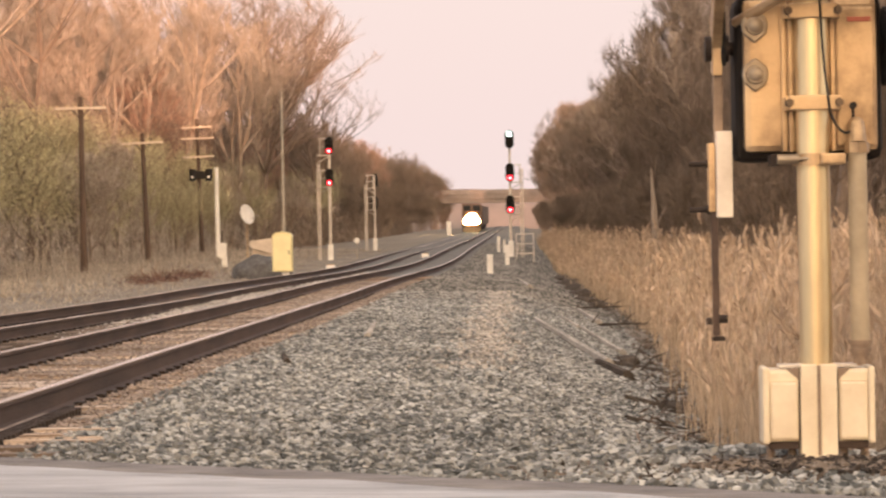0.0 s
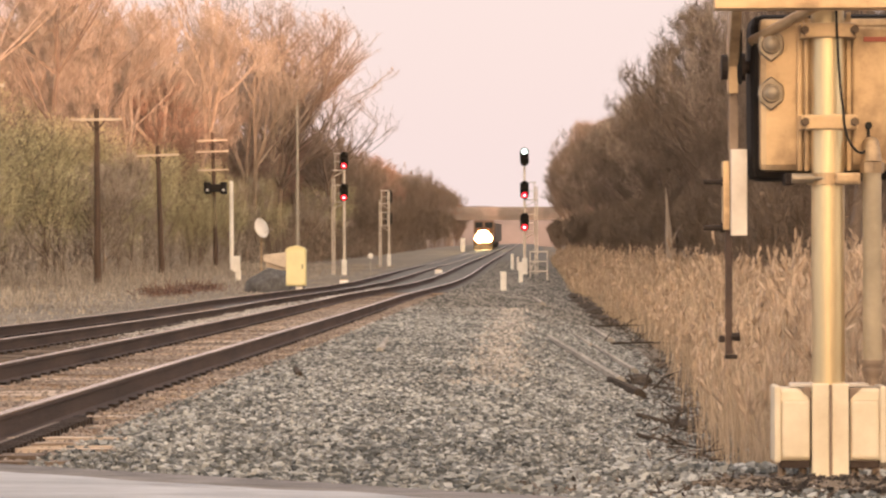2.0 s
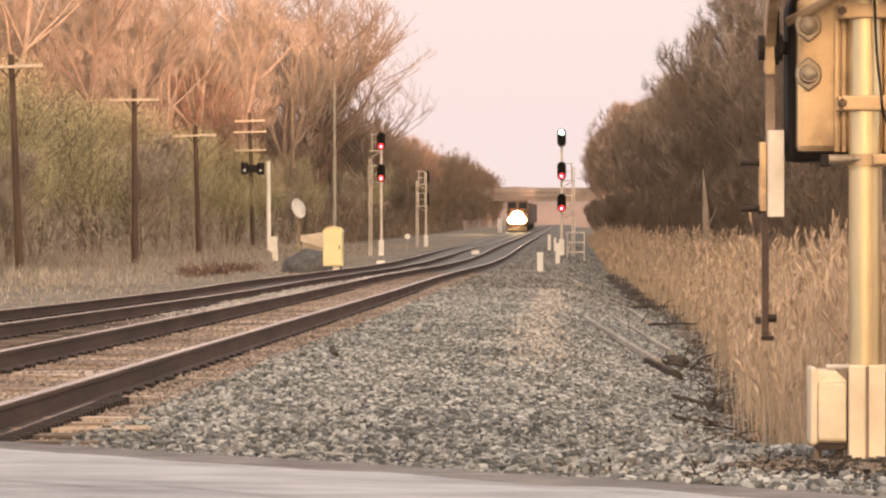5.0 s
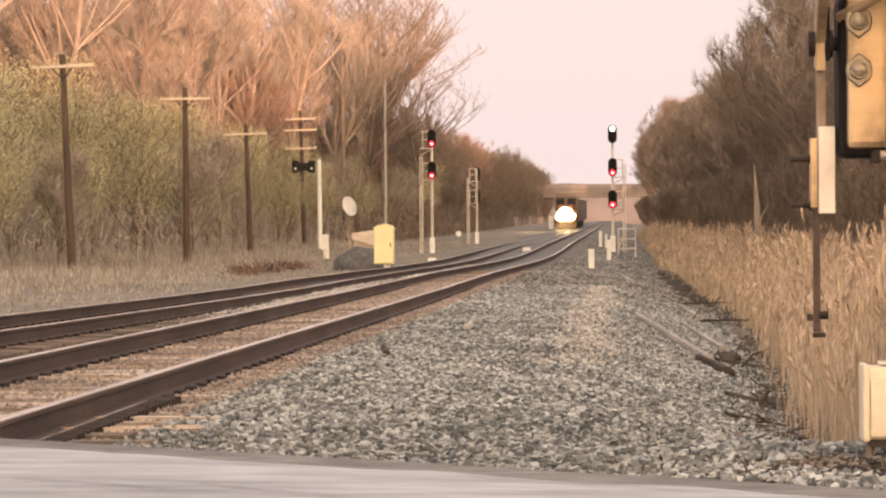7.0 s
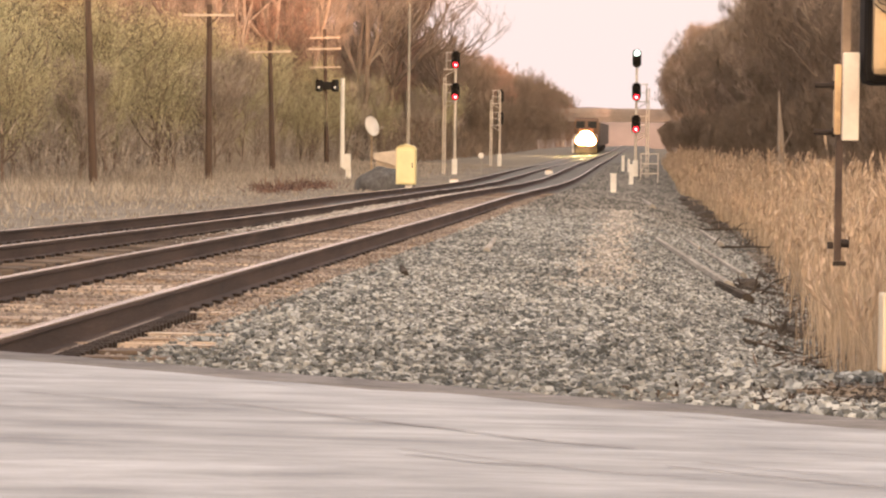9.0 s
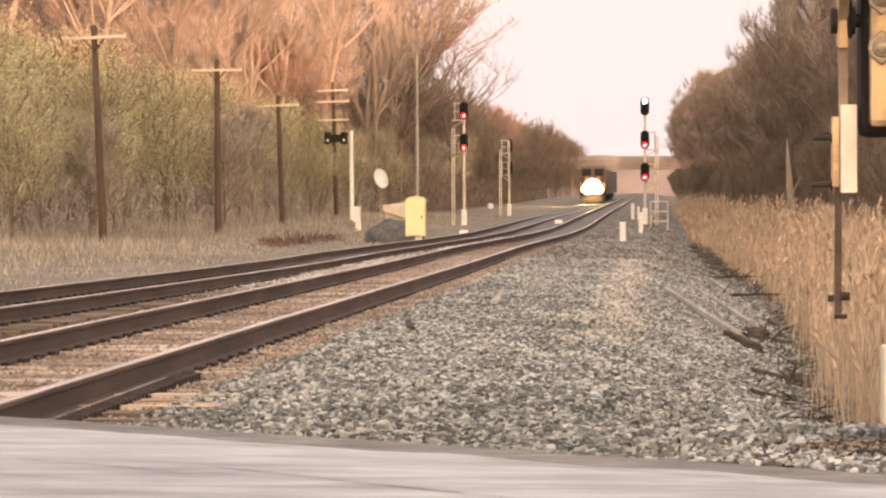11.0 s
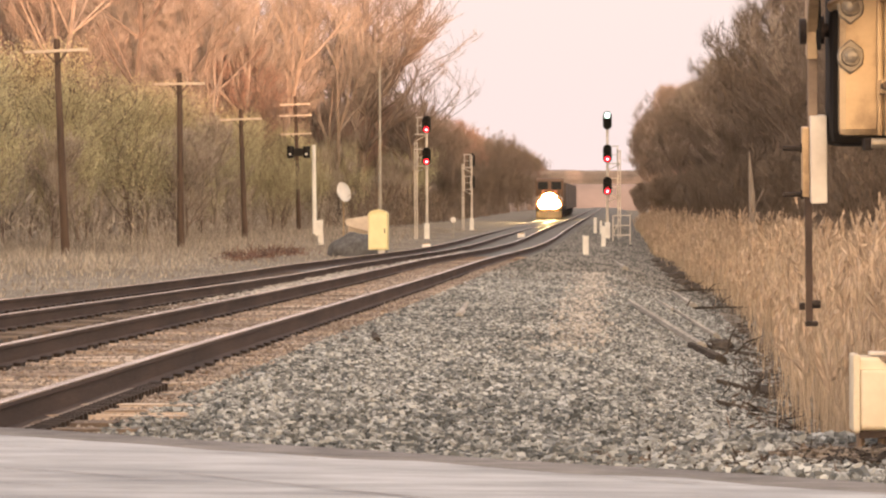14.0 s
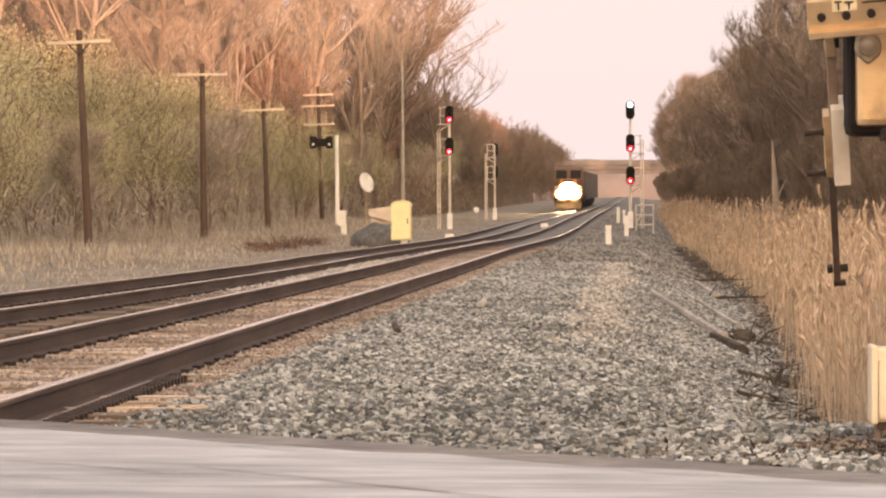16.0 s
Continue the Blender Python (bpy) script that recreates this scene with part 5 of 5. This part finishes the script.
def build_grass():
    rng = np.random.default_rng(9)
    n = 30000
    y = 40 + 200 * rng.uniform(0, 1, n) ** 1.2
    x = rng.uniform(-30, -10.1, n)
    z = np.array([ground_z(a, b) for a, b in zip(x, y)])
    tall = np.interp(x, (-30, -22, -14, -10), (0.7, 0.5, 0.2, 0.07)) * rng.uniform(0.4, 1.2, n)
    d = rng.normal(0, 0.35, (n, 3))
    d[:, 2] = 1
    me = sliver_mesh("dead_grass", np.stack([x, y, z - 0.03], 1), d, tall, rng.uniform(0.03, 0.07, n), rng, M_GRASS)
    tagged(new("dead_grass", me), "pale dead grass along the wood's edge", "grass", kind="stuff")
    # dark stalks and twigs along the foot of the bank
    n = 7000
    y = 13 + 110 * rng.uniform(0, 1, n) ** 1.5
    x = np.interp(y, REED_Y, REED_X) - 0.22 + rng.normal(0, 0.2, n)
    z = np.array([ground_z(a, b) for a, b in zip(x, y)])
    d = rng.normal(0, 1, (n, 3)) * np.array([1, 1, 0.3])
    me = sliver_mesh("bank_litter", np.stack([x, y, z + 0.03], 1), d, rng.uniform(0.06, 0.24, n), rng.uniform(0.006, 0.028, n), rng, M_LITTER, tri=False)
    tagged(new("bank_litter", me), "dark rotting stalks and twigs along the bank", "litter", kind="stuff")
    # litter by the gate's foot
    n = 8000
    x, y = rng.normal(GX - 0.1, 0.6, n), rng.normal(GY - 0.45, 0.3, n)
    ok = y > np.array([road_edge(a) for a in x]) + 0.05
    x, y = x[ok], y[ok]
    z = np.array([ground_z(a, b) for a, b in zip(x, y)])
    d = rng.normal(0, 1, (len(x), 3)) * np.array([1, 1, 0.25])
    me = sliver_mesh("leaf_litter", np.stack([x, y, z + 0.015], 1), d, rng.uniform(0.02, 0.07, len(x)), rng.uniform(0.006, 0.022, len(x)), rng, M_LITTER, tri=False)
    tagged(new("leaf_litter", me), "dark dead leaves and stalks in the dirt", "litter", kind="stuff")


def build_debris():
    """Old broken timbers and sticks lying down the bank."""
    for x, y, l, rz, r in ((0.62, 39.5, 11.0, -4.2, 0.075), (1.03, 32.6, 2.0, -8, 0.075), (1.2, 44, 8.0, -3, 0.06), (0.1, 78, 7.0, -2, 0.09), (1.1, 23.5, 0.7, 50, 0.03), (1.35, 58, 7.0, -2, 0.08), (-1.95, 36, 5.0, -2, 0.045), (1.35, 27, 0.9, 60, 0.04), (-2.3, 27, 1.6, -6, 0.04), (0.85, 50, 4.0, -3, 0.05), (1.45, 36, 2.0, 20, 0.045)):
        t = thing("fallen_timber", x, y, ground_z(x, y), "broken weathered timber lying on the bank", "timber", "debris")
        bm = tube(B(), (-math.sin(radians(rz)) * l / 2, -l / 2, r * 0.6), (math.sin(radians(rz)) * l / 2, l / 2, r * 0.6), r, r * 0.7, seg=7)
        for v in bm.verts:
            v.co.z = ground_z(x + v.co.x, y + v.co.y) - ground_z(x, y) + v.co.z + 0.01
        part("log", bm, M_GREYWOOD if l > 2 else M_SOD, t)
    # dark branches washed up along the foot of the bank
    rng = random.Random(31)
    for x, y, l, rz in ((2.0, 54, 3.2, 25), (1.5, 35, 1.3, 50), (1.75, 66, 3.0, 40), (1.4, 26, 0.8, 65), (1.8, 82, 3.6, 30)):
        t = thing("fallen_branch", x, y, ground_z(x, y), "dark crooked dead branch lying at the foot of the bank", "branch", "debris", rz=rz)
        p, q = Vector((-l / 2, 0, 0.05)), Vector((1, 0, 0))
        pts = [p]
        for i in range(12):
            q = (q + Vector((0, rng.gauss(0, 0.22), rng.gauss(0, 0.12)))).normalized()
            p = p + q * (l / 12)
            p.z = min(max(p.z, 0.03), 0.16)
            pts.append(p.copy())
        part("branch_wood", sweep(B(), pts, 0.034, 0.01), M_SOD, t, "dark rotten wood")
        for i in (3, 6, 8):
            tip = pts[i] + Vector((rng.uniform(0.1, 0.4), rng.uniform(-0.25, 0.25), rng.uniform(0.12, 0.38)))
            mid_ = (pts[i] + tip) / 2 + Vector((0, rng.uniform(-0.06, 0.06), 0.04))
            part("twig", sweep(B(), [pts[i], mid_, tip], 0.018, 0.005), M_SOD, t)
    for x, y, w in ((1.32, 37, 0.22), (1.45, 27.5, 0.16), (1.32, 21.2, 0.14), (1.62, 21.8, 0.18), (1.55, 31, 0.15), (1.9, 95, 0.7), (2.0, 72, 0.4), (1.75, 86, 0.55), (2.0, 106, 0.8), (1.7, 77, 0.4), (1.85, 118, 0.7)):
        bm = B()
        bmesh.ops.create_icosphere(bm, subdivisions=2, radius=1.0)
        for v in bm.verts:
            v.co *= 1 + 0.4 * noise.noise(v.co * 1.9 + Vector((x, y, 0)))
            v.co = Vector((v.co.x * w, v.co.y * w * 1.5, v.co.z * w * 0.42))
        sod = part("sod_clump", bm, M_SOD)
        sod.location = (x, y, ground_z(x, y) + 0.02)
        tagged(sod, "dark clump of torn sod on the bank", "sod", "debris")
    for x, y in ((-14.5, 107.8), (-14.3, 113.7), (-14.3, 122.1)):
        t = thing("scrub_heap", x, y, ground_z(x, y), "low heap of rusty brown cut brush", "brush heap", "debris")
        r = np.random.default_rng(int(y))
        n = 260
        pos = r.normal(0, 1, (n, 3)) * np.array([0.45, 0.6, 0.10]) + np.array([0, 0, 0.15])
        me = sliver_mesh("brush", pos, r.normal(0, 1, (n, 3)), r.uniform(0.2, 0.6, n), r.uniform(0.02, 0.06, n), r, M_RUSTBRUSH)
        o = new("brush", me)
        o.parent = t
        o["kind"] = "stuff"
    # broken snag standing in the reeds
    t = thing("tree_snag", 5.2, 110, ground_z(5.2, 110), "broken pale dead trunk standing among the reeds", "dead tree")
    bm = tube(B(), (0.1, 0, -0.1), (0, 0, 3.0), 0.17, 0.12, seg=9)
    tube(bm, (0, 0, 3.0), (-0.1, 0, 4.6), 0.12, 0.02, seg=7)
    part("trunk", bm, M_PALEBARK, t)
    part("limb", tube(B(), (0, 0, 2.2), (0.45, 0.1, 3.1), 0.05, 0.015, seg=6), M_PALEBARK, t)


build_ground()
build_road()
build_gate_mast()
gate_arm = build_gate_arm()
build_lineside()
build_bridge()
loco, cars = build_train()
build_woods()
build_woods_and_blockers()
build_hill()
build_reeds()
build_grass()
build_debris()
build_rubber_comb()
build_stones()
build_track(TRACK_NEAR, rail_z, "rusty railway track on weathered wooden ties", True)
build_track(TRACK_FAR, far_rail_z, "further railway track with rust-brown rails", False)

TRAIN_FRONT, TRAIN_SPEED = 436.0, 9.0


def motions():
    times = [0, 2, 4, 6, 8, 10, 12, 14, 16]

    def rows(dy):
        out = []
        for t in times:
            y = TRAIN_FRONT - TRAIN_SPEED * t + dy
            rise = math.degrees(math.atan2(far_rail_z(y + 16) - far_rail_z(y), 16))
            out.append((t, pose(TRACK_FAR, y, far_rail_z(y), rise, 0, 0)))
        return out

    walk(loco, rows(0))
    for i, c in enumerate(cars):
        walk(c, rows(20.5 + i * 17))
    swing = [(0, 0), (13.7, 0), (14.0, 5), (14.2, 9.5), (14.5, 13.5), (15, 17.7), (15.5, 23), (16, 28.5)]
    walk(gate_arm, [(t, pose(GX, GY + 0.24, 1.77, 0, 0, -9) @ pose(0, 0, 0, a, 0, 0) @ pose(0, 0, 0, 0, 0, 9)) for t, a in swing])


motions()
